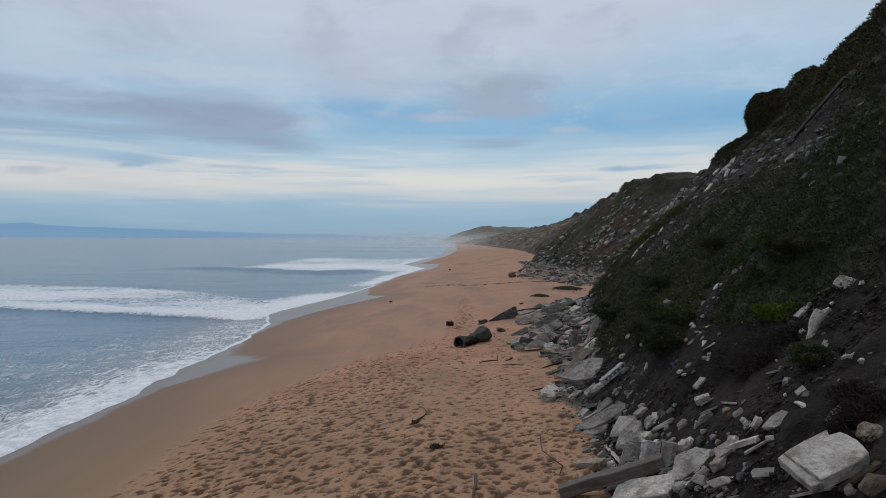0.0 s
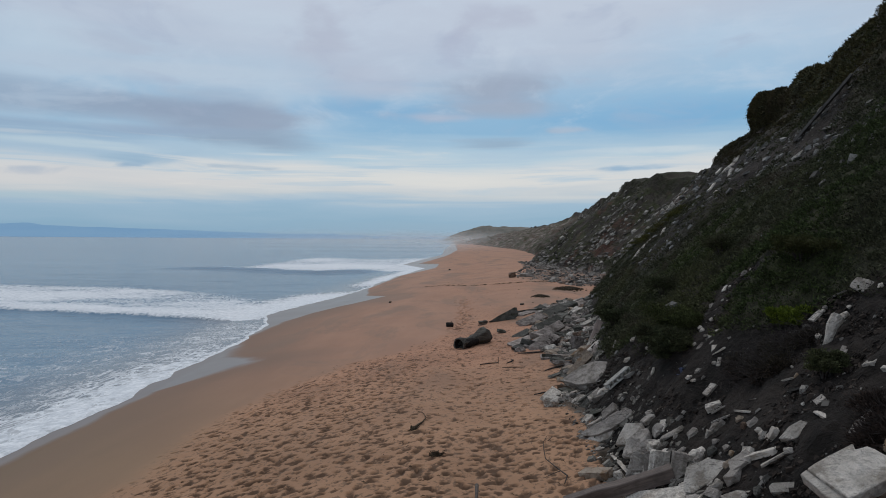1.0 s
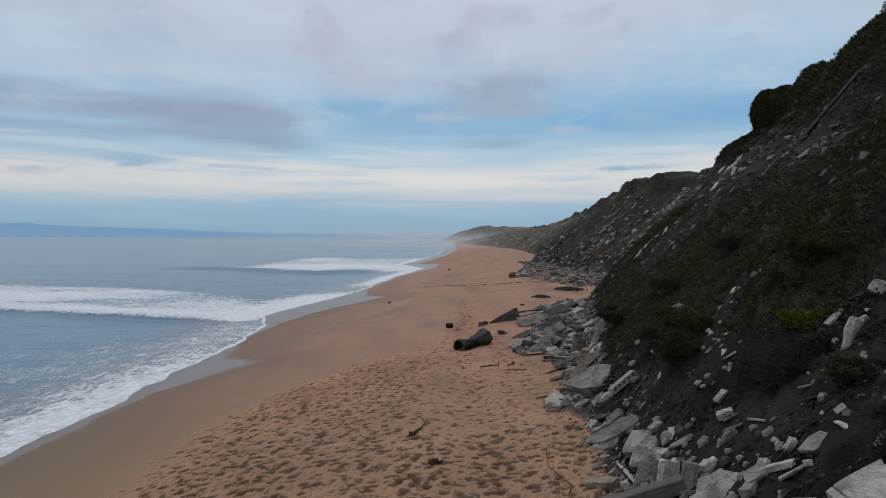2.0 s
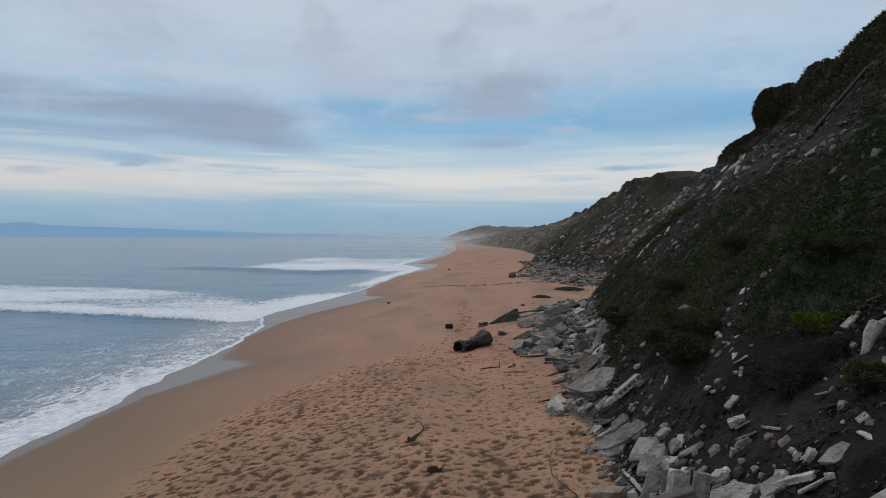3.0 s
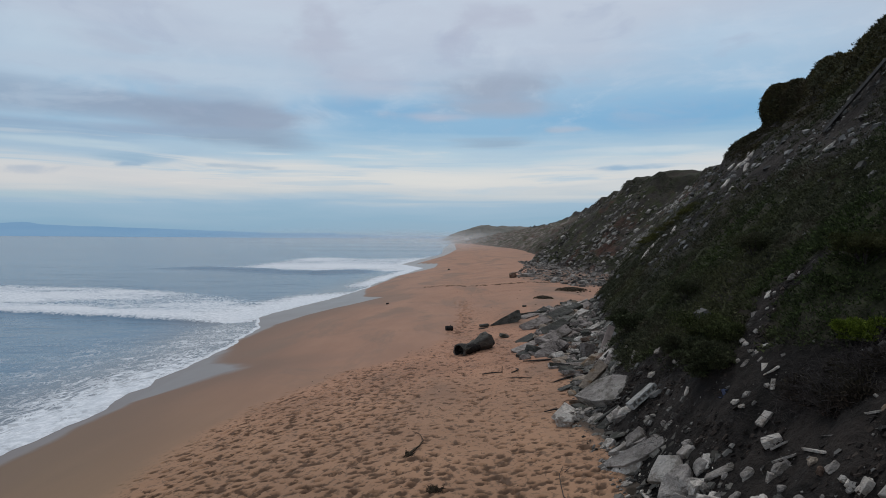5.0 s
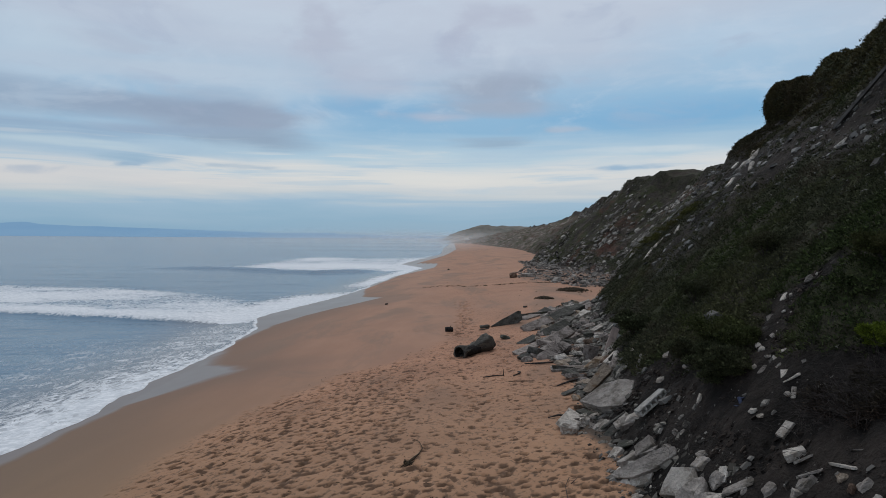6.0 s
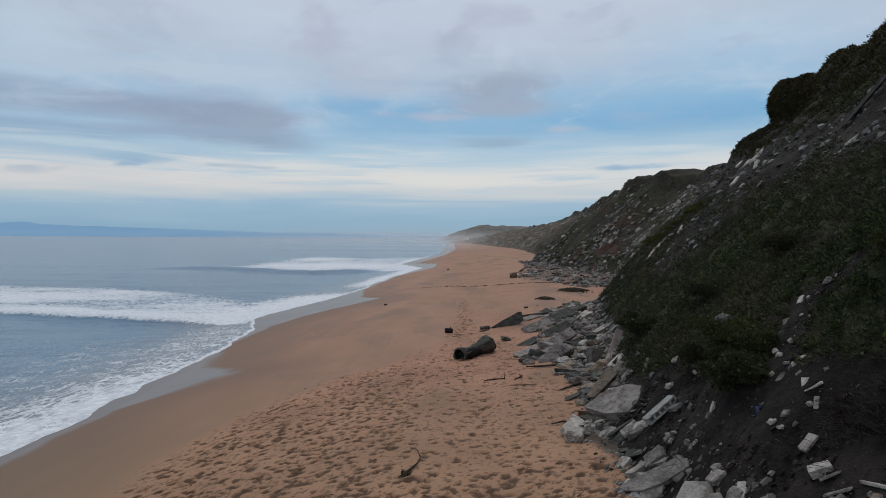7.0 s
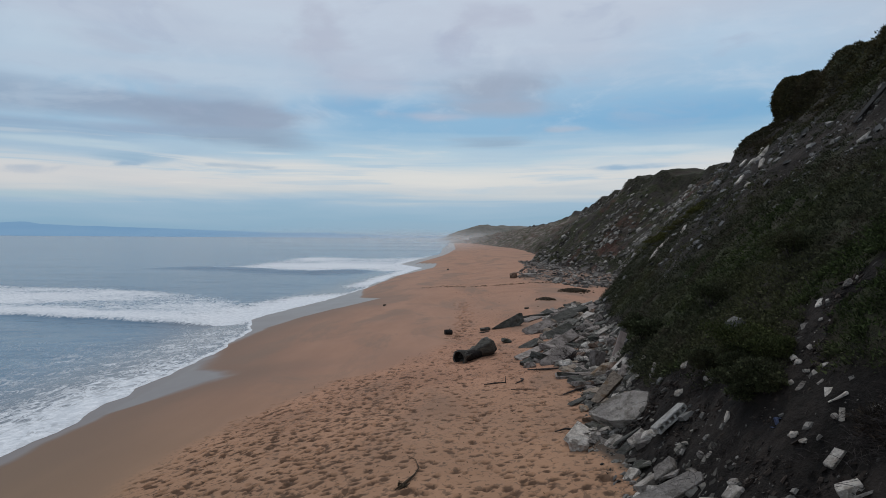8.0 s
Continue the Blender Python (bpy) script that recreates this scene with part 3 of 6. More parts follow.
    # dark earth washed down among the rubble
    toe, apron = np.interp(Y, TOE_Y, TOE_X), np.interp(Y, APRON_Y, APRON_X)
    spill = smooth(0.15, 0.95, (X - apron) / np.maximum(toe - apron, 0.25) + 1.1 * fbm(X * 1.4, Y * 1.1, 3, 43)) * smooth(50, 42, Y)
    stony = np.interp(Y, (60, 70, 76, 100, 122), (12.5, 8.5, 8.2, 13, 14.5))
    spill = np.maximum(spill, 0.8 * smooth(0.2, 2.0, X - stony + 2.5 * fbm(X * 0.5, Y * 0.4, 3, 45)) * smooth(57, 62, Y) * smooth(128, 118, Y))
    V = np.stack([X, Y, Z], -1).reshape(-1, 3)
    ob = mesh_np("ground", V, grid_faces(len(ys), len(xs)), SAND, {"wet": wet, "damp": damp, "soak": soak, "pit_shade": pit_shade, "spill": spill, "tan": smooth(30, 12, Y + 3 * fbm(X * 0.2, Y * 0.2, 3, 44))})
    tagged(ob, "trodden orange beach sand, smooth and wet towards the sea", "sand", kind="structure")


build_ground()

# ---- sea ----
EDGE_Y = (-60, 19, 21.2, 23.7, 25.2, 27.4, 31, 35.8, 40, 44.4, 50.4, 56, 61.3, 74, 100, 125, 150, 235, 323, 500, 800, 5000)
EDGE_X = (-12.2, -11.9, -11.7, -11.3, -11.9, -11.8, -11.6, -11.5, -11.9, -12.2, -13.9, -12.6, -11.5, -9.2, -7.2, -3.4, -9.5, 0.0, 0.5, 5, 12, 60)
SEA = -1.27


def build_sea():
    q = np.concatenate([np.arange(0, 3, 0.075), steps((3, 14, 0.15, 0.28), (14, 60, 0.35, 1.0), (60, 300, 1.2, 8), (300, 4950, 15, 400))])
    ys = steps((-60, 14, 8, 0.3), (14, 60, 0.18, 0.34), (60, 130, 0.4, 1.0), (130, 400, 1.2, 8), (400, 4950, 15, 300))
    Q, Y = np.meshgrid(q, ys)
    edge = np.interp(Y, EDGE_Y, EDGE_X) + (0.9 * fbm(Y * 0.22, Y * 0 + 1, 4, 3) + 0.35 * fbm(Y * 1.1, Y * 0 + 7, 3, 4)) * smooth(10, 20, Y)
    X = edge - Q
    bed = sand(X, Y)
    waves = 0.16 * fbm(X * 0.10 + 3, Y * 0.22, 4, 51) + 0.07 * fbm(X * 0.6, Y * 0.8, 3, 52)
    # a breaker rolling in, with its face towards the shore, and a second one farther out
    low = np.interp(X, (-200, -60, -37.6, -30, -23.5, -17, -13), (66, 56.5, 52, 50.5, 49.2, 47.6, 46.6)) + 2.0 * fbm(X * 0.12, X * 0, 3, 60)
    high = np.interp(X, (-200, -58, -38, -22, -14, -11), (100, 86, 82, 71, 61, 57)) + 4.0 * fbm(X * 0.08, X * 0 + 5, 4, 61)
    crest = np.exp(-((Y - low - 1.2) / np.where(Y < low + 1.2, 1.1, 5.0)) ** 2) * smooth(-12, -19, X)
    waves = waves + 0.42 * crest
    second = np.interp(X, (-200, -60, -40, -22, -12), (150, 128, 121, 112, 120)) + 5.0 * fbm(X * 0.07, X * 0 + 9, 3, 62)
    waves = waves + 0.5 * np.exp(-((Y - second) / np.where(Y < second, 2.0, 9.0)) ** 2) * smooth(-60, -44, X) * smooth(-10, -16, X)
    depth = smooth(0.0, 5.0, Q)
    Z = np.maximum(SEA + waves * depth, bed + 0.022 + 0.035 * smooth(0, 0.25, Q) * smooth(3.0, 0.3, Q))
    Z = np.where(Q < 0.05, bed + 0.004, Z)
    # foam: the rim of the wash, its lace, both breakers and thin far lines
    rim = 0.90 * np.exp(-(Q / 0.36) ** 2) * smooth(130, 70, Y)
    wash = 0.36 * smooth(3.6, 0.4, Q) * smooth(38, 24, Y) + 0.50 * smooth(9, 3, Q) * smooth(52, 44, Y)
    band = smooth(low - 0.4, low + 0.8, Y) * smooth(high + 2, high - 7, Y) * (0.74 + 0.8 * fbm(X * 0.09, Y * 0.15, 3, 63))
    band = band * smooth(0, 0.8, Q)
    tail = 0.9 * smooth(46, 50, Y) * smooth(78, 66, Y) * smooth(10, 3, Q)
    out = smooth(second - 1.5, second + 2, Y) * smooth(second + 100, second + 66, Y) * smooth(-48, -36, X) * (0.74 + 0.8 * fbm(X * 0.06, Y * 0.05, 3, 64))
    out = np.maximum(out, 0.85 * smooth(6, 1, Q) * smooth(70, 85, Y) * smooth(260, 160, Y))
    lines = 0.62 * smooth(0.20, 0.32, fbm(X * 0.012, Y * 0.035, 3, 65)) * smooth(200, 260, Y) * smooth(900, 500, Y) * smooth(150, 60, Q)
    loose = 0.42 * smooth(22, 7, Q) * smooth(50, 36, Y)
    foam = np.clip(np.maximum.reduce([rim, wash, band, tail, out, lines, loose]), 0, 1)
    shallow = smooth(9.0, 1.5, Q) * smooth(150, 80, Y) * 0.9
    V = np.stack([X, Y, Z], -1).reshape(-1, 3)
    ob = mesh_np("water", V, grid_faces(len(ys), len(q))[:, ::-1], WATER, {"foam": foam, "shallow": shallow, "far": smooth(40, 260, Y + 0.5 * Q)})
    tagged(ob, "grey-blue sea with white breakers washing the beach", "sea", kind="structure")


build_sea()

# ---- the slope and the far coast ----


RIB_X = (4.6, 4.75, 4.94, 5.25, 5.61, 5.87, 6.12, 6.43, 7.0)
RIB_Y = (11.2, 11.46, 12.14, 12.78, 13.21, 13.35, 13.1, 12.86, 12.4)


def greenery(x, y):
    """How thickly the slope is grown over, 0 to 1."""
    x, y = np.asarray(x, float), np.asarray(y, float)
    toe, rx = np.interp(y, TOE_Y, TOE_X), np.interp(y, RIM_Y, RIM_X)
    s = (x - toe) / (rx - toe)
    start = np.interp(y, (0, 8, 10.2, 10.8, 11.3, 12.6, 14, 16, 21, 30, 40, 46, 60), (3.6, 3.9, 3.7, 2.8, 2.4, 2.1, 1.6, 1.45, 1.15, 1.25, 1.3, 1.2, 1.5))
    g = smooth(-0.25, 0.35, x - toe - start + 0.9 * fbm(x * 0.8, y * 0.8, 3, 70))
    # a bare rib of earth and stones running up from the foot
    rib = np.abs(y - np.interp(x, RIB_X, RIB_Y) - 0.4 * fbm(y * 0.5, x * 0.5, 3, 71))
    g = g * (1 - 0.92 * smooth(0.60, 0.25, rib) * smooth(4.5, 4.8, x) * smooth(7.0, 6.4, x))
    # loose stones and earth in a chute under the rim
    chute = np.abs(x - np.interp(y, (19, 21, 24.6, 27), (10.2, 11.4, 15.4, 17.2)) - 0.3)
    g = g * (1 - 0.85 * smooth(1.2, 0.4, chute) * smooth(18.5, 20.5, y) * smooth(28, 25, y))
    start = np.interp(y, (18, 24, 34, 40, 46), (0.52, 0.56, 0.58, 0.55, 0.45))
    ledge = s - start + 0.12 * fbm(x * 0.2, y * 0.2, 3, 72)
    scree = smooth(-0.05, 0.04, ledge) * np.maximum(smooth(0.20, 0.12, ledge), smooth(33, 37, y)) * smooth(16, 19, y) * smooth(60, 50, y)
    mat_top = smooth(0.90, 0.95, s) + 0.55 * smooth(0.05, 0.2, fbm(x * 0.35, y * 0.35, 3, 74))
    g = g * (1 - 0.8 * scree * (1 - np.clip(mat_top, 0, 1)))
    # past the green flank the slope turns to brown scree, grown over only near its foot
    g = g * (1 - 0.58 * smooth(24, 30, y + 1.5 * fbm(x * 0.3, y * 0.3, 3, 76)) * smooth(2.2, 4.2, x - toe + 1.5 * fbm(x * 0.4, y * 0.4, 3, 78)) * smooth(0.97, 0.9, s))
    patchy = smooth(-0.16, 0.1, fbm(x * 0.3, y * 0.3, 4, 73))
    return g * (0.55 + 0.45 * patchy) * np.interp(y, (0, 45, 60, 130, 220), (1, 1, 0.72, 0.6, 0.15))


def slope_at(S, Y):
    """The surface of the slope at S, from toe 0 to rim 1: X, Z and growth."""
    toe, rx = np.interp(Y, TOE_Y, TOE_X), np.interp(Y, RIM_Y, RIM_X)
    X = toe + S * (rx - toe)
    Z = hill(X, Y)
    fine = smooth(0.0, 0.06, S) * smooth(1.1, 1.0, S)
    green = greenery(X, Y)
    Z = Z + fine * (0.24 * fbm(X * 1.7, Y * 1.7, 5, 80) + 0.17 * fbm(X * 5, Y * 5, 3, 83) * smooth(25, 18, Y) + 0.22 * green * fbm(X * 1.1, Y * 1.1, 3, 81))
    Z = Z + fine * smooth(120, 200, Y) * 1.6 * fbm(Y * 0.12 + X * 0.05, X * 0.02, 4, 82)
    # the mat of growth hangs over the corner of the bluff
    lip = smooth(0.90, 0.96, S) * smooth(38, 41.5, Y) * smooth(46, 43.5, Y)
    X = X - 0.12 * lip * (1 + 1.2 * fbm(Y * 1.3, S * 30, 3, 84))
    under = np.exp(-((S - 0.90) / 0.045) ** 2) * smooth(33, 38, Y) * smooth(48, 44, Y)
    # the corner of the bluff is hollowed out below its cap
    hollow = np.exp(-((S - 0.60) / 0.13) ** 2) * smooth(38, 43, Y) * smooth(54, 48, Y)
    return X + 0.95 * under + 0.95 * hollow, Z, green


def build_slope():
    ys = steps((-30, 4, 4, 0.3), (4, 22, 0.085, 0.14), (22, 60, 0.16, 0.4), (60, 160, 0.5, 1.4), (160, 800, 2, 16))
    s = np.concatenate([np.linspace(-0.09, 1.03, 210), [1.06, 1.12, 1.25, 1.5, 2.0, 3.0, 5.0, 9.0]])
    S, Y = np.meshgrid(s, ys)
    X, Z, green = slope_at(S, Y)
    # how far the earth is paled: bare ribs and haze with distance
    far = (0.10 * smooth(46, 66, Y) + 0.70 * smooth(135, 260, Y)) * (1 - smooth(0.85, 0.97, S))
    V = np.stack([X, Y, Z], -1).reshape(-1, 3)
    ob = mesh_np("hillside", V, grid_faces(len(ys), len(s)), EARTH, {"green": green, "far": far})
    tagged(ob, "steep dark earth slope with patchy low growth", "slope", kind="structure")


build_slope()


def ridge_land(name, y0, deep, xs, tops, mat, jag, label, foot=-3.0):
    """Far land that rises from the sea to an uneven skyline."""
    n, m = len(xs), 24
    X, D = np.meshgrid(xs, np.linspace(0, 1, m))
    rise = np.minimum(1, np.sin(np.clip(D * 1.5, 0, 1) * math.pi / 2) + 0.0)
    Z = foot + (tops[None, :] - foot) * rise * (1 + jag * fbm(X * 40 / (xs[-1] - xs[0]), D * 6, 4, 90) * smooth(1.0, 0.3, D))
    Y = y0 + D * deep
    V = np.stack([X, Y, Z], -1).reshape(-1, 3)
    return tagged(mesh_np(name, V, grid_faces(m, n), mat), label, "coast", kind="structure")


def build_distance():
    xs = np.linspace(0, 450, 160)
    tops = np.interp(xs, (0, 9, 21, 42, 69, 99, 129, 222, 330, 450), (2, 6, 13, 21, 29, 37, 35, 33.5, 33.5, 35)) + 1.4 * fbm(xs * 0.033, xs * 0, 4, 91)
    ridge_land("far_headland", 1410, 200, xs, tops, HEADLAND, 0.35, "hazy brown headland at the far end of the beach")
    xs = np.linspace(-4200, 300, 420)
    tops = np.interp(xs, (-4200, -3200, -3060, -2950, -2700, -2150, -1800, -1400, -1200, -800, -760, -300, 0, 300), (108, 94, 102, 84, 75, 63, 50, 40, 31, 34, 26, 18, 14, 10)) + 5 * fbm(xs * 0.006, xs * 0, 4, 92)
    ridge_land("backdrop", 4480, 200, xs, tops, HAZED_LAND, 0.1, "low hills across the bay, glowing in haze blue", -20)


build_distance()


def mist_material():
    """Thin drifting spray, densest low over the surf."""
    m, t, p = material("sea_spray")
    puff = span(t, noise_node(t, stretch(t, place(t), (0.018, 0.01, 0.09)), 1.0, 4.0, 0.55, 0.5), 0.25, 0.75, 0.5, 1.0)
    veil, clear_air, soft = t.nodes.new("ShaderNodeBsdfDiffuse"), t.nodes.new("ShaderNodeBsdfTransparent"), t.nodes.new("ShaderNodeBsdfTranslucent")
    both, blend = t.nodes.new("ShaderNodeAddShader"), t.nodes.new("ShaderNodeMixShader")
    veil.inputs[0].default_value, soft.inputs[0].default_value = (0.50, 0.49, 0.48, 1), (0.46, 0.45, 0.44, 1)
    t.links.new(veil.outputs[0], both.inputs[0]), t.links.new(soft.outputs[0], both.inputs[1])
    put(t, blend.inputs[0], math_node(t, "MULTIPLY", attribute(t, "thick"), puff))
    t.links.new(clear_air.outputs[0], blend.inputs[1]), t.links.new(both.outputs[0], blend.inputs[2])
    t.links.new(blend.outputs[0], t.nodes["Material Output"].inputs[0])
    return m


def build_mist():
    """Banks of spray that drift off the surf at the far end of the beach."""
    mat = mist_material()
    for y, thick in ((250, 0.18), (330, 0.28), (480, 0.36), (720, 0.42), (1120, 0.40)):
        high = 5.5 + 0.016 * y
        xs, hs = np.linspace(-0.62 * y, 0.16 * y, 70), np.linspace(0, 1, 16)
        X, H = np.meshgrid(xs, hs)
        shore = np.interp(y, EDGE_Y, EDGE_X)
        away = np.exp(-((X - shore) / np.where(X < shore, 0.26 * y, 0.075 * y)) ** 2) * smooth(xs[0], 0.8 * xs[0], X) * smooth(xs[-1], 0.8 * xs[-1], X)
        wave = 1 + 0.5 * fbm(X / (0.06 * y), X * 0 + y, 3, 95)
        Z = SEA + 0.3 + H * high * wave
        V = np.stack([X, y + 0.03 * y * fbm(X / (0.1 * y), H * 0 + y, 2, 96), Z], -1).reshape(-1, 3)
        ob = mesh_np("sea_mist", V, grid_faces(16, 70), mat, {"thick": thick * away * smooth(0, 0.16, H) * smooth(1.0, 0.25, H)})
        tagged(ob, "thin pale spray drifting low over the distant surf", "mist", kind="stuff")


build_mist()

# ---- rubble along the foot of the slope ----
RUBBLE = "rubble at the foot of the slope"
TONE_WORDS = {"slate": "brownish grey", "pale": "pale grey", "grey": "weathered grey", "dark": "dark damp", "tan": "tan", "rust": "rusty brown"}
seeds = random.Random(5)


def hull_piece(name, wide, deep, high, tone, points, blocky, seed):
    """A broken, sharp-edged lump: the hull of points near the faces of a box."""
    r = random.Random(seed)
    bm = bmesh.new()
    for k in range(points):
        q = Vector((r.uniform(-1, 1), r.uniform(-1, 1), r.uniform(-1, 1)))
        big = max(abs(c) for c in q)
        q = q / big * blocky + q.normalized() * (1 - blocky)
        q *= r.uniform(0.86, 1.0)
        bm.verts.new((q.x * wide / 2, q.y * deep / 2, q.z * high / 2))
    if blocky > 0.8:
        for sx in (-1, 1):
            for sy in (-1, 1):
                for sz in (-1, 1):
                    if r.random() < 0.86:
                        j = 0.80 + 0.18 * r.random()
                        bm.verts.new((sx * wide / 2 * j, sy * deep / 2 * (0.78 + 0.2 * r.random()), sz * high / 2 * 0.97))
    bmesh.ops.convex_hull(bm, input=list(bm.verts))
    bmesh.ops.delete(bm, geom=[v for v in bm.verts if not v.link_faces], context="VERTS")
    bmesh.ops.dissolve_limit(bm, angle_limit=0.12, verts=list(bm.verts), edges=list(bm.edges))
    bmesh.ops.bevel(bm, geom=list(bm.edges), offset=0.04 * min(wide, deep, high), segments=1, affect="EDGES", clamp_overlap=True)
    bmesh.ops.triangulate(bm, faces=list(bm.faces))
    for limit in (0.24, 0.16):
        long_edges = [e for e in bm.edges if e.calc_length() > limit * wide]
        bmesh.ops.subdivide_edges(bm, edges=long_edges, cuts=1, use_grid_fill=True)
    bmesh.ops.triangulate(bm, faces=list(bm.faces))
    bm.normal_update()
    off = Vector((r.uniform(0, 90), r.uniform(0, 90), r.uniform(0, 90)))
    for v in bm.verts:
        q = v.co * (4.2 / wide) + off
        bite = noise.noise(q) + 0.55 * noise.noise(q * 2.3) + 0.35 * noise.noise(q * 5.1)
        v.co += v.normal * ((0.11 if blocky < 0.8 else 0.07) * min(high, deep) * bite - 0.16 * min(high, deep) * max(0, noise.noise(q * 0.8 + off) - 0.18))
    return part(name, bm, ROCKS[tone])


def settle(ob, x, y, high, yaw, tilt, sunk=0.25):
    turn = lie(x, y, 0.3)
    m = Matrix.Translation((x, y, top(x, y) + high * (0.5 - sunk))) @ turn @ pose(0, 0, 0, tilt * math.cos(yaw), tilt * math.sin(yaw), yaw)
    ob.matrix_world = m
    return ob


def where(x, y):
    return "half buried in the dark slope" if hill(x, y) > sand(x, y) + 0.5 else "lying at the foot of the slope"


def rubble_stone(x, y, wide, deep, high, tone, yaw=0, tilt=10):
    ob = hull_piece("rock", wide, deep, high, tone, 22, 0.35, seeds.random())
    return tagged(settle(ob, x, y, high, yaw, tilt), "%s broken rock %s" % (TONE_WORDS[tone], where(x, y)), "rock", RUBBLE)


def rubble_slab(x, y, wide, deep, high, tone, yaw=0, tilt=10):
    ob = hull_piece("broken_concrete", wide, deep, high, tone, 10, 0.9, seeds.random())
    return tagged(settle(ob, x, y, high, yaw, tilt), "%s broken concrete slab %s" % (TONE_WORDS[tone], where(x, y)), "concrete", RUBBLE)


def rubble_post(x, y, wide, deep, high, tone, yaw=0, tilt=10):
    ob = hull_piece("concrete_chunk", wide, deep, high, tone, 10, 0.9, seeds.random())
    ob.matrix_world = Matrix.Translation((x, y, top(x, y) + 0.36 * high)) @ pose(0, 0, 0, -tilt * 0.6, tilt * 0.7, yaw)
    return tagged(ob, "%s slab standing on edge among rubble" % TONE_WORDS[tone], "concrete", RUBBLE)


def plate(a, b, wide, thick, tone, roll):
    """A long broken slab from a to b, leaning in the heap."""
    a, b = Vector(a), Vector(b)
    ob = hull_piece("broken_concrete", (b - a).length, wide, thick, tone, 14, 0.84, seeds.random())
    ob.matrix_world = Matrix.Translation((a + b) / 2) @ (b - a).normalized().to_track_quat("X", "Z").to_matrix().to_4x4() @ pose(0, 0, 0, roll, 0, 0)
    return tagged(ob, "long %s concrete slab leaning in the rubble" % TONE_WORDS[tone], "concrete", RUBBLE)


def rough_slab(rim, high, cuts, bite, seed):
    """A slab with a flat top at height 0, a given outline, and broken, gritty sides."""
    bm = bmesh.new()
    up = [bm.verts.new((x, y, 0)) for x, y in rim]
    low = [bm.verts.new((x * 0.97, y * 0.97, -high)) for x, y in rim]
    bm.faces.new(up), bm.faces.new(low[::-1])
    for k in range(len(rim)):
        j = (k + 1) % len(rim)
        bm.faces.new((low[k], low[j], up[j], up[k]))
    bmesh.ops.recalc_face_normals(bm, faces=list(bm.faces))
    bmesh.ops.bevel(bm, geom=list(bm.edges), offset=0.008, segments=1, affect="EDGES")
    bmesh.ops.triangulate(bm, faces=list(bm.faces))
    bmesh.ops.subdivide_edges(bm, edges=[e for e in bm.edges if e.calc_length() > 0.06], cuts=cuts, use_grid_fill=True)
    bmesh.ops.triangulate(bm, faces=list(bm.faces))
    bm.normal_update()
    for v in bm.verts:
        q = v.co * 9 + Vector((seed, 0, 0))
        side = 1.0 - abs(v.normal.z)
        v.co += v.normal * bite * (0.25 + side) * (noise.noise(q) + 0.6 * noise.noise(q * 2.7))
        if v.co.z > -0.01:                                    # spalled rim
            v.co.z -= bite * max(0.0, noise.noise(q * 0.7) - 0.1) * 1.2
    return bm


def flat_slab(centre, along, up, rim, thick, tone):
    """A broken slab with a flat face: the face's middle, its long way and its normal, its outline about the middle, and the thickness."""
    ob = part("broken_concrete", rough_slab(rim, thick, 1, 0.07 * thick, 10 * centre[1]), ROCKS[tone])
    along, up = Vector(along), Vector(up).normalized()
    along = (along - up * along.dot(up)).normalized()
    ob.matrix_world = Matrix.Translation(centre) @ Matrix((along, up.cross(along), up)).transposed().to_4x4()
    return tagged(ob, "%s flat broken slab tilted on the rubble" % TONE_WORDS[tone], "concrete", RUBBLE)


flat_slab((3.73, 16.47, 1.64), (0.75, -0.55, 0.38), (-0.57, -0.25, 0.78), [(-0.26, -0.37), (0.28, -0.48), (0.49, -0.16), (0.5, 0.23), (0.14, 0.39), (-0.32, 0.38), (-0.83, 0.0)], 0.22, "grey")
flat_slab((3.36, 11.52, 1.59), (0.70, -0.35, 0.62), (-0.71, -0.38, 0.60), [(0.04, -0.25), (0.12, -0.17), (0.25, -0.12), (0.26, 0.1), (-0.05, 0.29), (-0.24, 0.15), (-0.38, 0.0)], 0.14, "pale")
flat_slab((4.29, 8.07, 2.72), (0.78, -0.28, 0.56), (-0.63, -0.40, 0.67), [(-0.08, -0.1), (0.05, -0.09), (0.17, 0.02), (0.12, 0.09), (-0.04, 0.09), (-0.22, -0.0)], 0.11, "pale")
flat_slab((3.49, 8.83, 1.88), (0.73, -0.41, 0.55), (-0.68, -0.36, 0.64), [(-0.33, -0.12), (-0.21, -0.19), (0.16, -0.12), (0.44, 0.0), (0.14, 0.2), (-0.19, 0.22)], 0.22, "pale")
flat_slab((4.63, 7.36, 3.00), (0.65, 0.29, 0.70), (-0.57, -0.43, 0.70), [(-0.2, -0.04), (-0.05, -0.06), (0.19, -0.06), (0.23, 0.0), (-0.01, 0.09), (-0.16, 0.08)], 0.09, "grey")
flat_slab((3.82, 7.47, 2.26), (0.70, -0.64, 0.30), (-0.65, -0.40, 0.65), [(-0.13, -0.07), (0.07, -0.06), (0.17, 0.0), (0.15, 0.06), (-0.11, 0.05), (-0.15, 0.01)], 0.11, "pale")
flat_slab((3.55, 7.99, 1.95), (0.67, -0.67, 0.32), (-0.67, -0.38, 0.63), [(-0.09, -0.09), (0.11, -0.03), (0.19, 0.05), (-0.0, 0.07), (-0.21, -0.0)], 0.12, "pale")
flat_slab((3.22, 12.63, 1.46), (0.69, -0.51, 0.51), (-0.71, -0.37, 0.60), [(-0.26, -0.16), (0.12, -0.15), (0.54, -0.03), (0.54, 0.1), (0.34, 0.17), (-0.48, 0.08), (-0.8, 0.0)], 0.09, "grey")
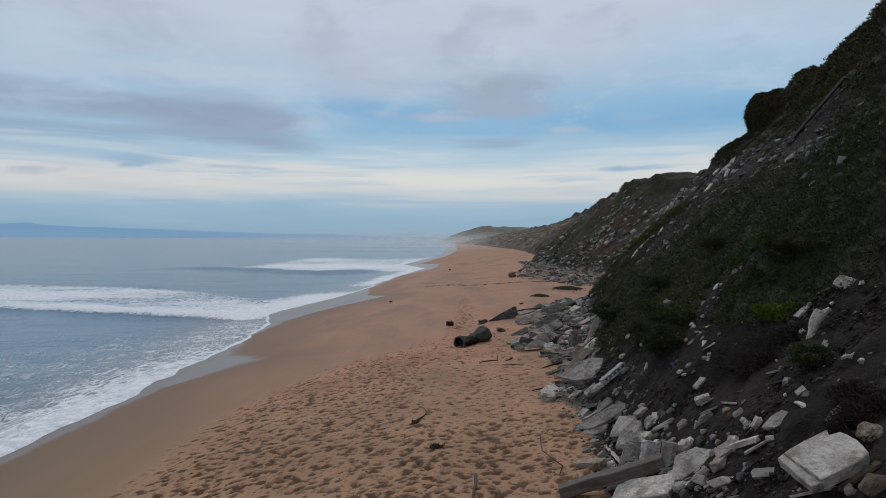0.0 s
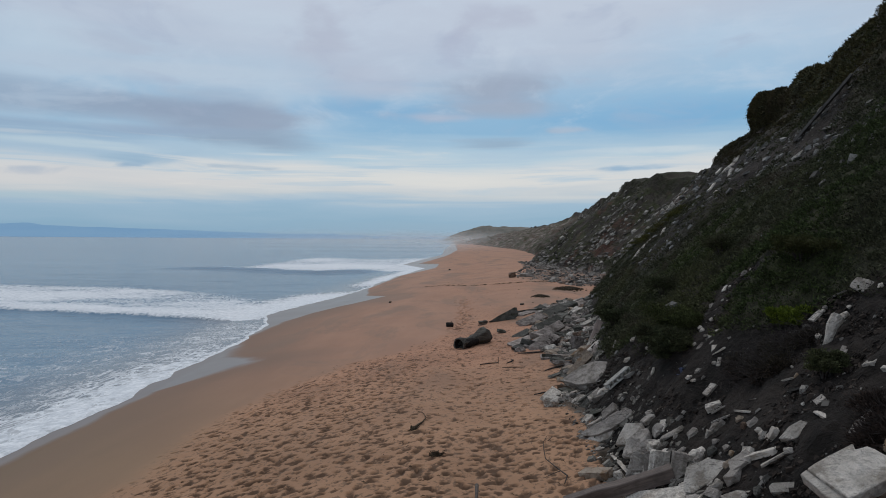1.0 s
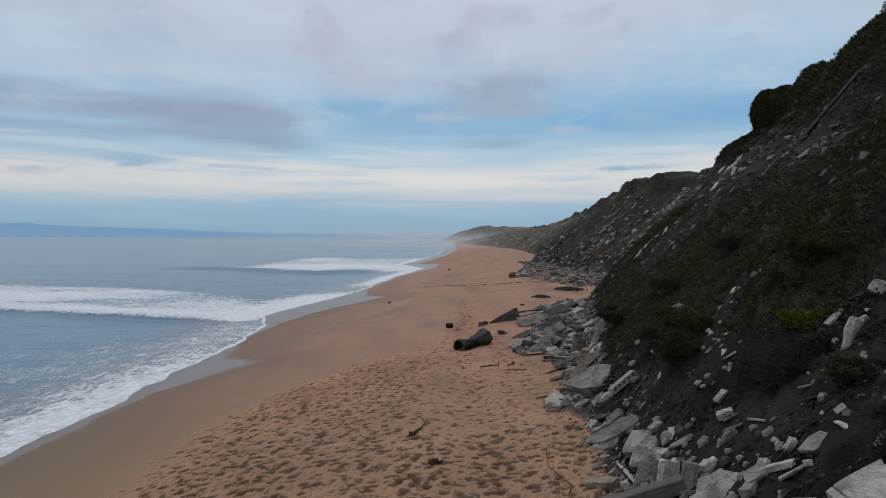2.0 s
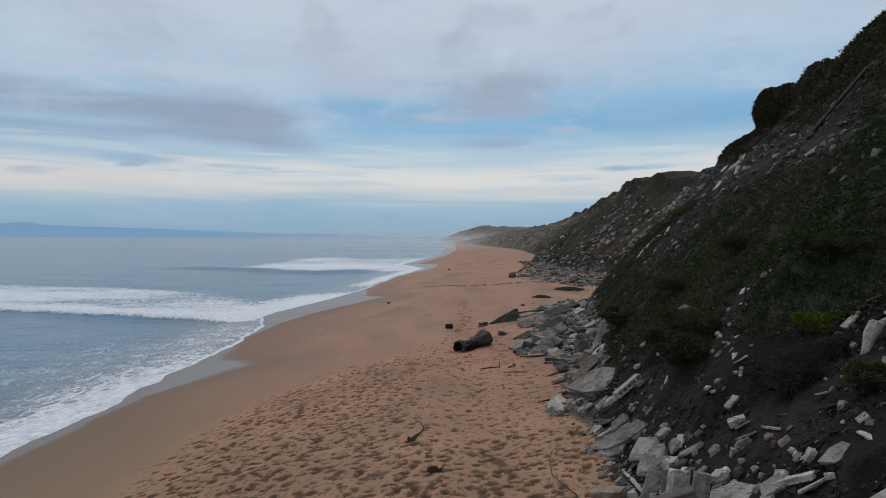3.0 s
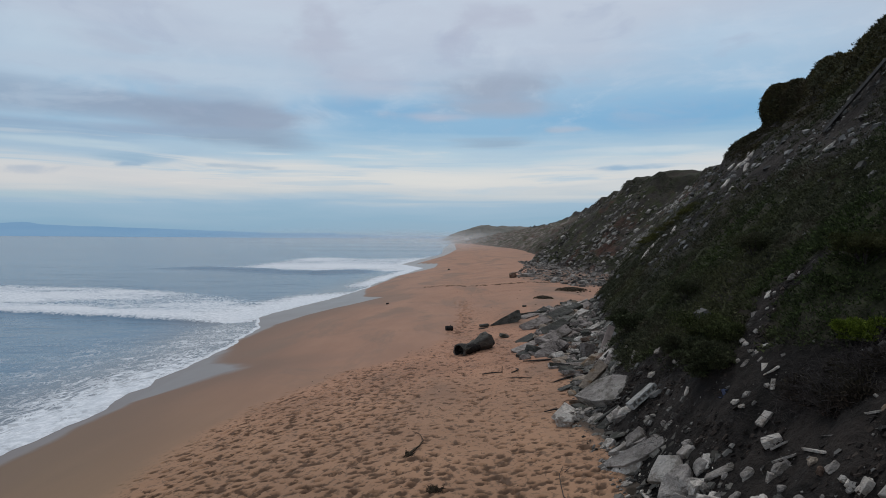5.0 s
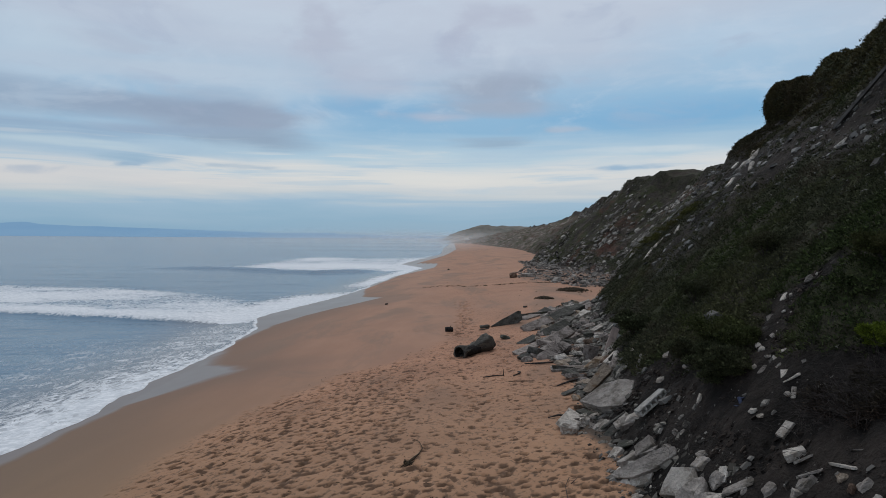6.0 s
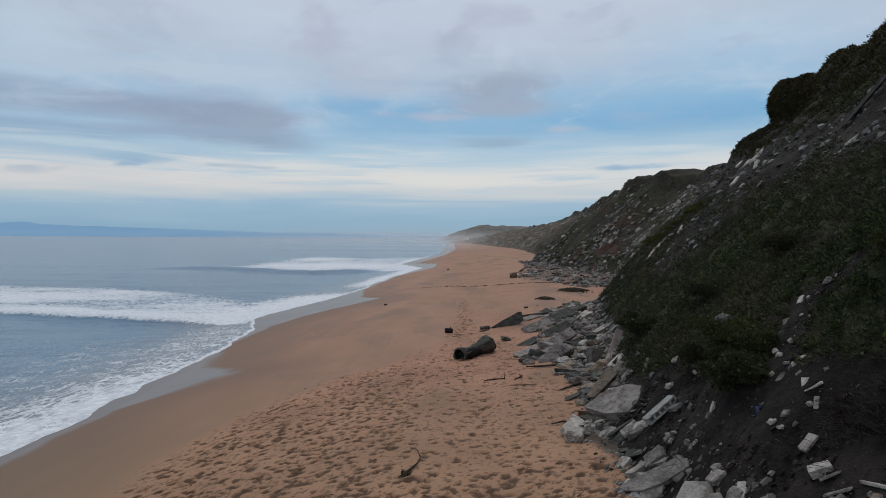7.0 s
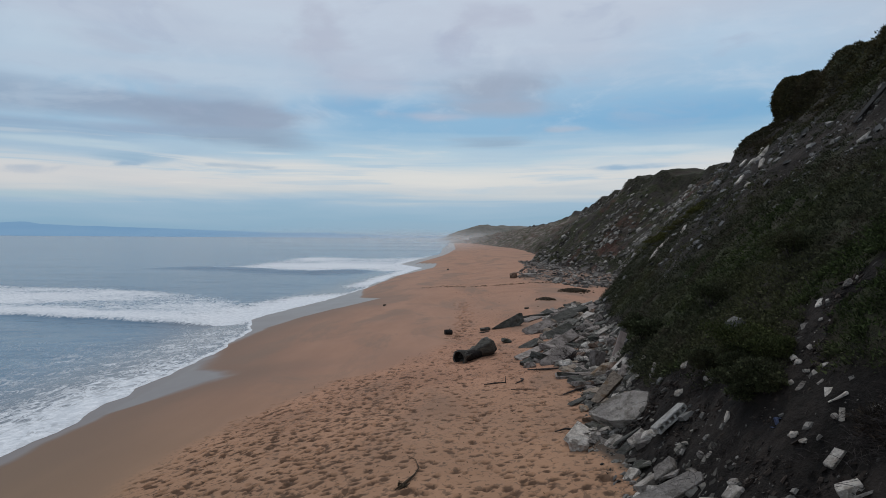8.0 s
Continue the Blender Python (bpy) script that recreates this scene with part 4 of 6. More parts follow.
flat_slab((3.11, 12.62, 1.24), (0.73, -0.52, 0.45), (-0.67, -0.37, 0.65), [(-0.06, -0.15), (0.18, -0.14), (0.25, 0.01), (0.16, 0.17), (-0.17, 0.11), (-0.37, -0.0)], 0.14, "pale")
rubble_stone(4.07, 5.90, 0.33, 0.26, 0.19, "rust", 7, 23)
rubble_stone(3.96, 6.08, 0.17, 0.13, 0.10, "grey", 34, 15)
plate((3.89, 6.18, 2.54), (4.33, 6.19, 2.85), 0.08, 0.03, "rust", 0)
rubble_stone(4.54, 6.67, 0.29, 0.29, 0.25, "tan", -10, 12)
plate((3.76, 6.76, 2.25), (3.92, 6.26, 2.55), 0.10, 0.03, "pale", 0)
plate((4.74, 7.59, 3.07), (4.94, 7.57, 3.22), 0.10, 0.03, "grey", 0)
rubble_stone(4.24, 7.70, 0.06, 0.06, 0.04, "pale", -15, 21)
rubble_stone(3.69, 7.77, 0.14, 0.11, 0.08, "dark", 30, 16)
rubble_stone(3.81, 7.86, 0.08, 0.08, 0.08, "grey", -28, 9)
rubble_stone(4.12, 7.90, 0.13, 0.12, 0.09, "pale", -23, 19)
rubble_stone(5.33, 8.02, 0.10, 0.10, 0.07, "pale", 4, 10)
plate((3.88, 8.08, 2.26), (4.16, 7.90, 2.55), 0.10, 0.03, "pale", 0)
plate((4.59, 8.15, 2.93), (4.55, 7.69, 2.92), 0.11, 0.03, "pale", 0)
rubble_slab(5.34, 8.24, 0.19, 0.19, 0.11, "pale", 21, 10)
rubble_slab(4.71, 8.27, 0.15, 0.11, 0.05, "grey", -13, 16)
rubble_stone(4.23, 8.40, 0.11, 0.09, 0.07, "pale", 13, 24)
plate((3.88, 8.44, 2.24), (4.09, 8.08, 2.47), 0.15, 0.07, "pale", 10)
rubble_stone(4.60, 8.45, 0.06, 0.06, 0.04, "pale", -27, 9)
rubble_stone(3.40, 8.47, 0.21, 0.13, 0.10, "dark", 33, 22)
rubble_stone(4.11, 8.52, 0.08, 0.08, 0.07, "grey", 9, 19)
rubble_stone(3.30, 8.67, 0.28, 0.22, 0.16, "grey", 8, 18)
rubble_stone(4.17, 8.71, 0.09, 0.09, 0.10, "pale", -21, 14)
rubble_stone(3.99, 8.76, 0.06, 0.06, 0.05, "grey", -21, 9)
rubble_stone(5.34, 8.81, 0.09, 0.07, 0.05, "pale", -32, 23)
plate((5.38, 8.94, 3.46), (5.52, 9.04, 3.58), 0.10, 0.03, "grey", 0)
rubble_stone(4.99, 9.01, 0.06, 0.05, 0.04, "grey", -3, 16)
rubble_stone(3.89, 9.02, 0.13, 0.11, 0.08, "grey", -6, 23)
rubble_stone(4.15, 9.06, 0.12, 0.12, 0.13, "rust", 15, 17)
rubble_stone(4.92, 9.19, 0.10, 0.09, 0.07, "tan", -38, 17)
rubble_stone(5.59, 9.26, 0.07, 0.07, 0.05, "grey", -4, 11)
rubble_stone(3.80, 9.27, 0.18, 0.16, 0.12, "dark", -2, 8)
rubble_stone(4.20, 9.29, 0.14, 0.14, 0.14, "tan", -36, 21)
rubble_stone(3.68, 9.39, 0.22, 0.18, 0.13, "grey", -20, 9)
plate((4.79, 9.41, 3.00), (4.88, 9.17, 3.11), 0.12, 0.03, "pale", 0)
rubble_stone(3.91, 9.41, 0.13, 0.11, 0.08, "grey", 14, 20)
rubble_post(3.41, 9.47, 0.22, 0.13, 0.44, "grey", -11, 12)
rubble_stone(5.02, 9.47, 0.09, 0.09, 0.07, "pale", 12, 12)
plate((2.62, 9.50, 1.14), (3.29, 8.74, 1.60), 0.51, 0.14, "pale", 25)
rubble_stone(3.73, 9.50, 0.25, 0.18, 0.13, "pale", 13, 17)
plate((4.48, 9.60, 2.68), (4.58, 9.17, 2.86), 0.08, 0.03, "grey", 0)
rubble_slab(4.07, 9.70, 0.26, 0.15, 0.08, "grey", 28, 21)
plate((4.31, 9.70, 2.51), (4.33, 9.26, 2.61), 0.07, 0.03, "pale", 0)
rubble_stone(4.04, 9.73, 0.24, 0.17, 0.13, "grey", 35, 12)
rubble_stone(6.47, 9.75, 0.14, 0.10, 0.07, "pale", 3, 8)
rubble_stone(5.58, 9.80, 0.11, 0.11, 0.09, "pale", -13, 16)
rubble_stone(6.10, 9.89, 0.08, 0.08, 0.06, "pale", -5, 13)
plate((4.08, 9.94, 2.26), (4.24, 9.70, 2.44), 0.09, 0.03, "grey", 0)
rubble_stone(3.62, 9.98, 0.34, 0.20, 0.14, "grey", 19, 19)
rubble_post(3.31, 9.98, 0.29, 0.17, 0.43, "pale", 10, 12)
plate((6.30, 10.01, 4.24), (6.51, 10.13, 4.43), 0.30, 0.08, "pale", 25)
rubble_stone(3.83, 10.07, 0.13, 0.12, 0.09, "pale", 36, 20)
rubble_stone(3.87, 10.13, 0.26, 0.18, 0.13, "grey", 26, 16)
plate((4.19, 10.18, 2.34), (4.32, 10.02, 2.50), 0.08, 0.03, "grey", 0)
rubble_post(3.22, 10.24, 0.16, 0.09, 0.44, "grey", 29, 23)
rubble_stone(3.43, 10.26, 0.31, 0.20, 0.15, "pale", 13, 21)
rubble_slab(4.26, 10.30, 0.27, 0.19, 0.10, "pale", -17, 18)
plate((5.78, 10.34, 3.75), (6.00, 10.38, 3.95), 0.14, 0.04, "pale", 0)
rubble_stone(6.03, 10.38, 0.09, 0.09, 0.07, "grey", 1, 11)
plate((6.18, 10.47, 4.12), (6.34, 10.33, 4.25), 0.05, 0.03, "grey", 0)
rubble_stone(3.74, 10.47, 0.15, 0.10, 0.07, "grey", 24, 15)
rubble_post(3.12, 10.52, 0.23, 0.14, 0.45, "grey", -16, 23)
rubble_stone(2.90, 10.64, 0.23, 0.23, 0.23, "pale", 26, 20)
plate((4.30, 10.74, 2.47), (4.49, 10.80, 2.66), 0.14, 0.04, "pale", 0)
plate((3.57, 10.75, 1.73), (3.88, 10.49, 2.03), 0.19, 0.05, "grey", 10)
rubble_slab(2.58, 10.88, 0.56, 0.30, 0.15, "tan", -39, 10)
rubble_slab(3.72, 10.97, 0.25, 0.15, 0.08, "pale", 30, 15)
rubble_stone(3.63, 10.98, 0.33, 0.22, 0.16, "grey", 13, 17)
plate((4.65, 11.05, 2.89), (4.73, 11.17, 3.02), 0.07, 0.03, "pale", 0)
rubble_stone(3.34, 11.06, 0.79, 0.50, 0.36, "grey", 37, 8)
rubble_stone(4.63, 11.15, 0.09, 0.09, 0.10, "pale", 16, 13)
rubble_stone(4.31, 11.22, 0.13, 0.10, 0.07, "pale", 14, 21)
plate((4.69, 11.39, 3.01), (4.88, 11.29, 3.18), 0.07, 0.03, "pale", 0)
rubble_stone(4.31, 11.44, 0.13, 0.12, 0.09, "pale", 7, 16)
rubble_slab(4.77, 11.47, 0.30, 0.15, 0.05, "pale", 36, 18)
rubble_slab(3.65, 11.53, 0.25, 0.25, 0.12, "grey", 20, 16)
rubble_stone(3.73, 11.71, 0.17, 0.16, 0.11, "grey", -5, 18)
plate((3.09, 11.76, 1.15), (3.07, 10.56, 1.20), 0.13, 0.04, "pale", 0)
rubble_stone(4.89, 11.85, 0.12, 0.10, 0.07, "grey", -28, 11)
plate((4.71, 12.07, 2.99), (4.83, 12.13, 3.12), 0.09, 0.03, "grey", 0)
rubble_stone(4.96, 12.11, 0.10, 0.10, 0.08, "pale", -25, 9)
rubble_stone(4.76, 12.27, 0.12, 0.12, 0.12, "pale", 2, 15)
rubble_stone(4.95, 12.29, 0.10, 0.10, 0.08, "pale", -17, 21)
rubble_stone(3.57, 12.65, 0.24, 0.24, 0.19, "grey", 0, 13)
rubble_stone(3.82, 12.65, 0.13, 0.13, 0.10, "pale", -10, 18)
rubble_stone(3.77, 12.83, 0.11, 0.11, 0.15, "grey", 3, 18)
rubble_slab(4.17, 12.92, 0.25, 0.13, 0.05, "pale", -2, 20)
rubble_slab(3.47, 13.39, 0.39, 0.32, 0.16, "grey", -25, 9)
rubble_slab(3.26, 13.50, 0.52, 0.32, 0.16, "grey", 27, 14)
rubble_slab(5.85, 13.51, 0.19, 0.12, 0.06, "pale", 37, 9)
plate((3.18, 13.72, 1.12), (3.54, 13.03, 1.56), 0.14, 0.04, "grey", 25)
rubble_stone(3.72, 14.84, 0.40, 0.29, 0.21, "pale", -36, 17)
rubble_slab(3.64, 14.90, 0.34, 0.33, 0.16, "grey", -30, 18)
rubble_stone(4.73, 14.92, 0.17, 0.12, 0.09, "pale", -12, 16)
rubble_stone(4.77, 15.08, 0.19, 0.13, 0.10, "pale", -1, 24)
rubble_stone(4.34, 15.20, 0.21, 0.19, 0.14, "pale", -27, 8)
rubble_slab(3.61, 15.20, 0.41, 0.25, 0.12, "grey", -6, 15)
plate((3.44, 15.21, 1.16), (3.78, 14.90, 1.56), 0.16, 0.05, "grey", 0)
rubble_slab(3.47, 15.24, 0.61, 0.31, 0.08, "dark", -13, 22)
rubble_stone(4.62, 15.64, 0.26, 0.20, 0.14, "pale", 32, 12)
plate((3.28, 15.71, 1.06), (3.76, 15.44, 1.50), 0.17, 0.05, "dark", 0)
rubble_stone(2.68, 15.84, 0.47, 0.47, 0.40, "pale", -18, 19)
plate((2.59, 16.01, 0.98), (3.12, 17.13, 0.99), 0.44, 0.12, "pale", 25)
rubble_stone(2.91, 16.11, 0.39, 0.31, 0.23, "grey", -30, 19)
rubble_slab(4.72, 17.71, 0.40, 0.20, 0.10, "grey", -8, 22)
rubble_stone(5.03, 19.35, 0.21, 0.20, 0.14, "pale", 35, 9)
plate((3.20, 19.37, 0.86), (4.38, 20.73, 0.91), 0.19, 0.05, "dark", 0)
rubble_stone(5.16, 21.28, 0.27, 0.24, 0.17, "pale", -38, 19)
plate((4.92, 21.59, 1.23), (5.35, 21.90, 1.62), 0.28, 0.08, "pale", 0)
rubble_slab(4.03, 21.65, 0.83, 0.41, 0.14, "slate", 15, 16)
rubble_stone(4.84, 22.78, 0.98, 0.67, 0.49, "tan", -40, 10)
plate((3.48, 22.97, 0.77), (4.69, 22.93, 0.88), 0.39, 0.11, "slate", 10)
rubble_slab(3.90, 22.99, 0.72, 0.36, 0.17, "dark", -10, 17)
rubble_post(5.04, 23.99, 0.47, 0.28, 0.65, "slate", 26, 17)
rubble_stone(3.05, 25.39, 0.58, 0.32, 0.23, "slate", -6, 21)
plate((2.92, 25.67, 0.60), (3.97, 27.69, 0.61), 0.46, 0.13, "dark", 0)
rubble_slab(3.79, 26.51, 1.10, 0.58, 0.24, "dark", 39, 24)
plate((2.77, 26.83, 0.53), (4.17, 29.27, 0.59), 0.38, 0.11, "slate", 10)
rubble_stone(6.58, 27.85, 0.43, 0.43, 0.60, "slate", -2, 18)
plate((4.25, 28.43, 0.64), (5.90, 30.68, 0.79), 0.89, 0.25, "slate", 10)
rubble_stone(5.72, 28.53, 0.44, 0.39, 0.28, "pale", -33, 18)
rubble_slab(4.49, 29.19, 1.09, 0.55, 0.27, "slate", 9, 11)
rubble_slab(3.75, 29.93, 1.07, 0.54, 0.18, "dark", 18, 24)
rubble_stone(6.21, 30.99, 0.73, 0.43, 0.31, "slate", 38, 12)
plate((6.75, 31.00, 0.84), (7.56, 31.99, 1.05), 0.30, 0.08, "pale", 0)
rubble_slab(5.42, 31.07, 1.02, 0.51, 0.21, "slate", 19, 19)
rubble_stone(2.92, 31.69, 0.60, 0.33, 0.24, "dark", 8, 20)
rubble_stone(6.10, 32.67, 0.57, 0.43, 0.31, "slate", -38, 20)
rubble_stone(6.64, 33.34, 0.63, 0.38, 0.27, "slate", 34, 18)
plate((5.93, 33.90, 0.69), (7.08, 36.98, 0.71), 0.65, 0.18, "dark", 0)
rubble_stone(7.92, 35.40, 0.76, 0.68, 0.50, "slate", -39, 21)
rubble_stone(2.31, 36.49, 0.64, 0.35, 0.26, "dark", 6, 12)
rubble_slab(7.66, 37.24, 1.13, 0.72, 0.36, "pale", 30, 18)
plate((4.48, 37.90, 0.47), (6.29, 40.12, 0.65), 0.53, 0.15, "slate", 10)
plate((7.66, 39.15, 0.74), (9.27, 40.40, 1.26), 0.65, 0.18, "slate", 0)
rubble_slab(7.40, 39.32, 1.97, 0.98, 0.45, "dark", 5, 16)
plate((5.86, 39.56, 0.61), (8.23, 43.34, 0.66), 0.57, 0.16, "dark", 0)
rubble_slab(5.60, 39.61, 1.79, 0.90, 0.21, "dark", 22, 8)
plate((8.93, 43.11, 0.68), (9.16, 39.80, 1.34), 0.58, 0.16, "dark", 0)


# slabs higher along the foot
plate((3.70, 19.2, 0.95), (4.60, 19.9, 1.55), 0.34, 0.14, "tan", 26)
plate((3.50, 25.3, 0.60), (4.75, 26.1, 1.15), 0.46, 0.14, "slate", 30)
plate((3.30, 26.0, 0.55), (4.60, 27.0, 1.00), 0.40, 0.12, "slate", 26)
plate((4.30, 28.6, 0.60), (5.60, 29.6, 1.15), 0.50, 0.16, "slate", 30)
plate((4.60, 31.5, 0.55), (6.00, 32.4, 1.05), 0.55, 0.16, "dark", 28)
plate((4.00, 33.5, 0.50), (5.60, 34.6, 0.95), 0.60, 0.16, "slate", 26)
plate((5.50, 36.2, 0.55), (7.20, 37.6, 1.05), 0.70, 0.20, "dark", 22)
# long stones on the scree under the bluff
for x, y, long, turn in ((17.0, 37.4, 0.9, 30), (16.2, 36.8, 1.0, 36), (15.3, 34.2, 1.1, 40), (15.8, 34.6, 0.9, 34), (14.6, 32.6, 0.8, 42), (14.0, 33.4, 0.7, 25), (16.6, 38.6, 0.6, 20), (13.2, 31.0, 0.8, 44), (11.3, 37.2, 1.0, 30), (11.9, 37.4, 0.8, 20), (12.4, 36.0, 0.7, 35), (11.5, 21.0, 0.55, 15)):
    rubble_slab(x, y, long, 0.34 * long, 0.2 * long, "pale", turn, 6)


def scatter_rubble():
    """Smaller pieces that fill the heap between the large ones."""
    r = random.Random(21)
    n = 0
    while n < 390:
        y = 7 + 38 * r.random() ** 1.25
        toe = float(np.interp(y, TOE_Y, TOE_X))
        lo = float(np.interp(y, APRON_Y, APRON_X))
        x = lo + (toe + 0.9 - lo) * r.random() ** 0.8 if y > 13 else toe + abs(r.gauss(0.1, 0.5)) - 0.1
        if x < 1.9 or (y < 18 and r.random() < 0.35) or (12.8 < y < 16 and x > 3.4):
            continue
        size = 0.05 + 0.15 * r.random() ** 1.8 if y < 13 else (0.08 + 0.27 * r.random() ** 1.3) * (1 + 0.05 * (y - 12))
        tone = r.choice(("grey", "pale", "pale", "grey") if y < 14 else ("grey", "pale", "pale", "dark", "tan", "grey") if y < 20 else ("slate", "grey", "dark", "tan", "slate", "pale", "rust"))
        if r.random() < 0.35:
            rubble_stone(x, y, size, size * r.uniform(0.6, 0.9), size * r.uniform(0.4, 0.7), tone, r.uniform(0, 180), r.uniform(0, 25))
        else:
            rubble_slab(x, y, size * 1.25, size * r.uniform(0.6, 1), size * r.uniform(0.16, 0.36), tone, r.uniform(0, 180), r.uniform(0, 30))
        n += 1


scatter_rubble()


def toe_heap():
    """Angular lumps and slabs heaped close together where the slope meets the sand."""
    r = random.Random(29)
    for k in range(50):
        y = r.uniform(8.3, 10.9)
        x = float(np.interp(y, (8.3, 9.5, 10.5, 12.0), (3.45, 3.15, 3.15, 3.2))) + (0.95 if y < 9.8 else 0.5) * r.random() ** 1.4
        size = 0.08 + 0.22 * r.random() ** 2.0
        tone = r.choice(("pale", "grey", "pale", "grey", "tan"))
        if k % 3:
            rubble_slab(x, y, size * 1.2, size * r.uniform(0.6, 0.9), size * r.uniform(0.35, 0.6), tone, r.uniform(0, 180), r.uniform(5, 35))
        else:
            rubble_stone(x, y, size, size * r.uniform(0.7, 0.9), size * r.uniform(0.5, 0.8), tone, r.uniform(0, 180), r.uniform(0, 25))


toe_heap()


def rib_stones():
    """Pale stones that lie along the bare rib of earth."""
    r = random.Random(23)
    for k in range(26):
        x = r.uniform(4.8, 6.7)
        y = float(np.interp(x, RIB_X, RIB_Y)) + r.gauss(0, 0.22)
        size = 0.05 + 0.15 * r.random() ** 2
        rubble_stone(x, y, size, size * r.uniform(0.5, 0.8), size * r.uniform(0.4, 0.6), r.choice(("pale", "pale", "grey")), r.uniform(0, 180), r.uniform(0, 25))


rib_stones()


def stone_cloud(name, spots, mat, label, lying=False):
    """Uncounted small stones in one mesh."""
    r = np.random.default_rng(31)
    base = np.array([(-1, -1, -1), (1, -1, -1), (1, 1, -1), (-1, 1, -1), (-0.7, -0.8, 1), (0.8, -0.6, 1), (0.6, 0.8, 1), (-0.8, 0.6, 1)], float)
    quads = np.array([(0, 3, 2, 1), (4, 5, 6, 7), (0, 1, 5, 4), (1, 2, 6, 5), (2, 3, 7, 6), (3, 0, 4, 7)])
    V, F = [], []
    for x, y, z, size in spots:
        b = base * (1 + r.uniform(-0.3, 0.3, base.shape)) * np.array([1, r.uniform(0.4, 0.9), r.uniform(0.2, 0.5)]) * size / 2
        tilt = (r.uniform(-24, 24), r.uniform(-24, 24), r.uniform(-180, 180)) if lying else (r.uniform(-35, 35), r.uniform(-55, -15), r.uniform(-50, 50))
        m = np.array(pose(0, 0, 0, *tilt).to_3x3())
        F.append(quads + 8 * len(V))
        V.append(b @ m.T + (x, y, z))
    return tagged(mesh_np(name, np.concatenate(V), np.concatenate(F), mat, shade=False), label, "stones", kind="stuff")


def island_material(name, dark, light):
    m, t, p = material(name)
    lucky = t.nodes.new("ShaderNodeNewGeometry").outputs["Random Per Island"]
    col = mix_col(t, lucky, dark, light)
    col = mix_col(t, math_node(t, "MULTIPLY", span(t, noise_node(t, place(t), 7.0, 5.0, 0.7), 0.5, 0.75), 0.6), col, tuple(c * 0.4 for c in dark))
    put(t, p.inputs["Base Color"], col)
    p.inputs["Roughness"].default_value = 0.92
    p.inputs["Specular IOR Level"].default_value = 0.2
    return m


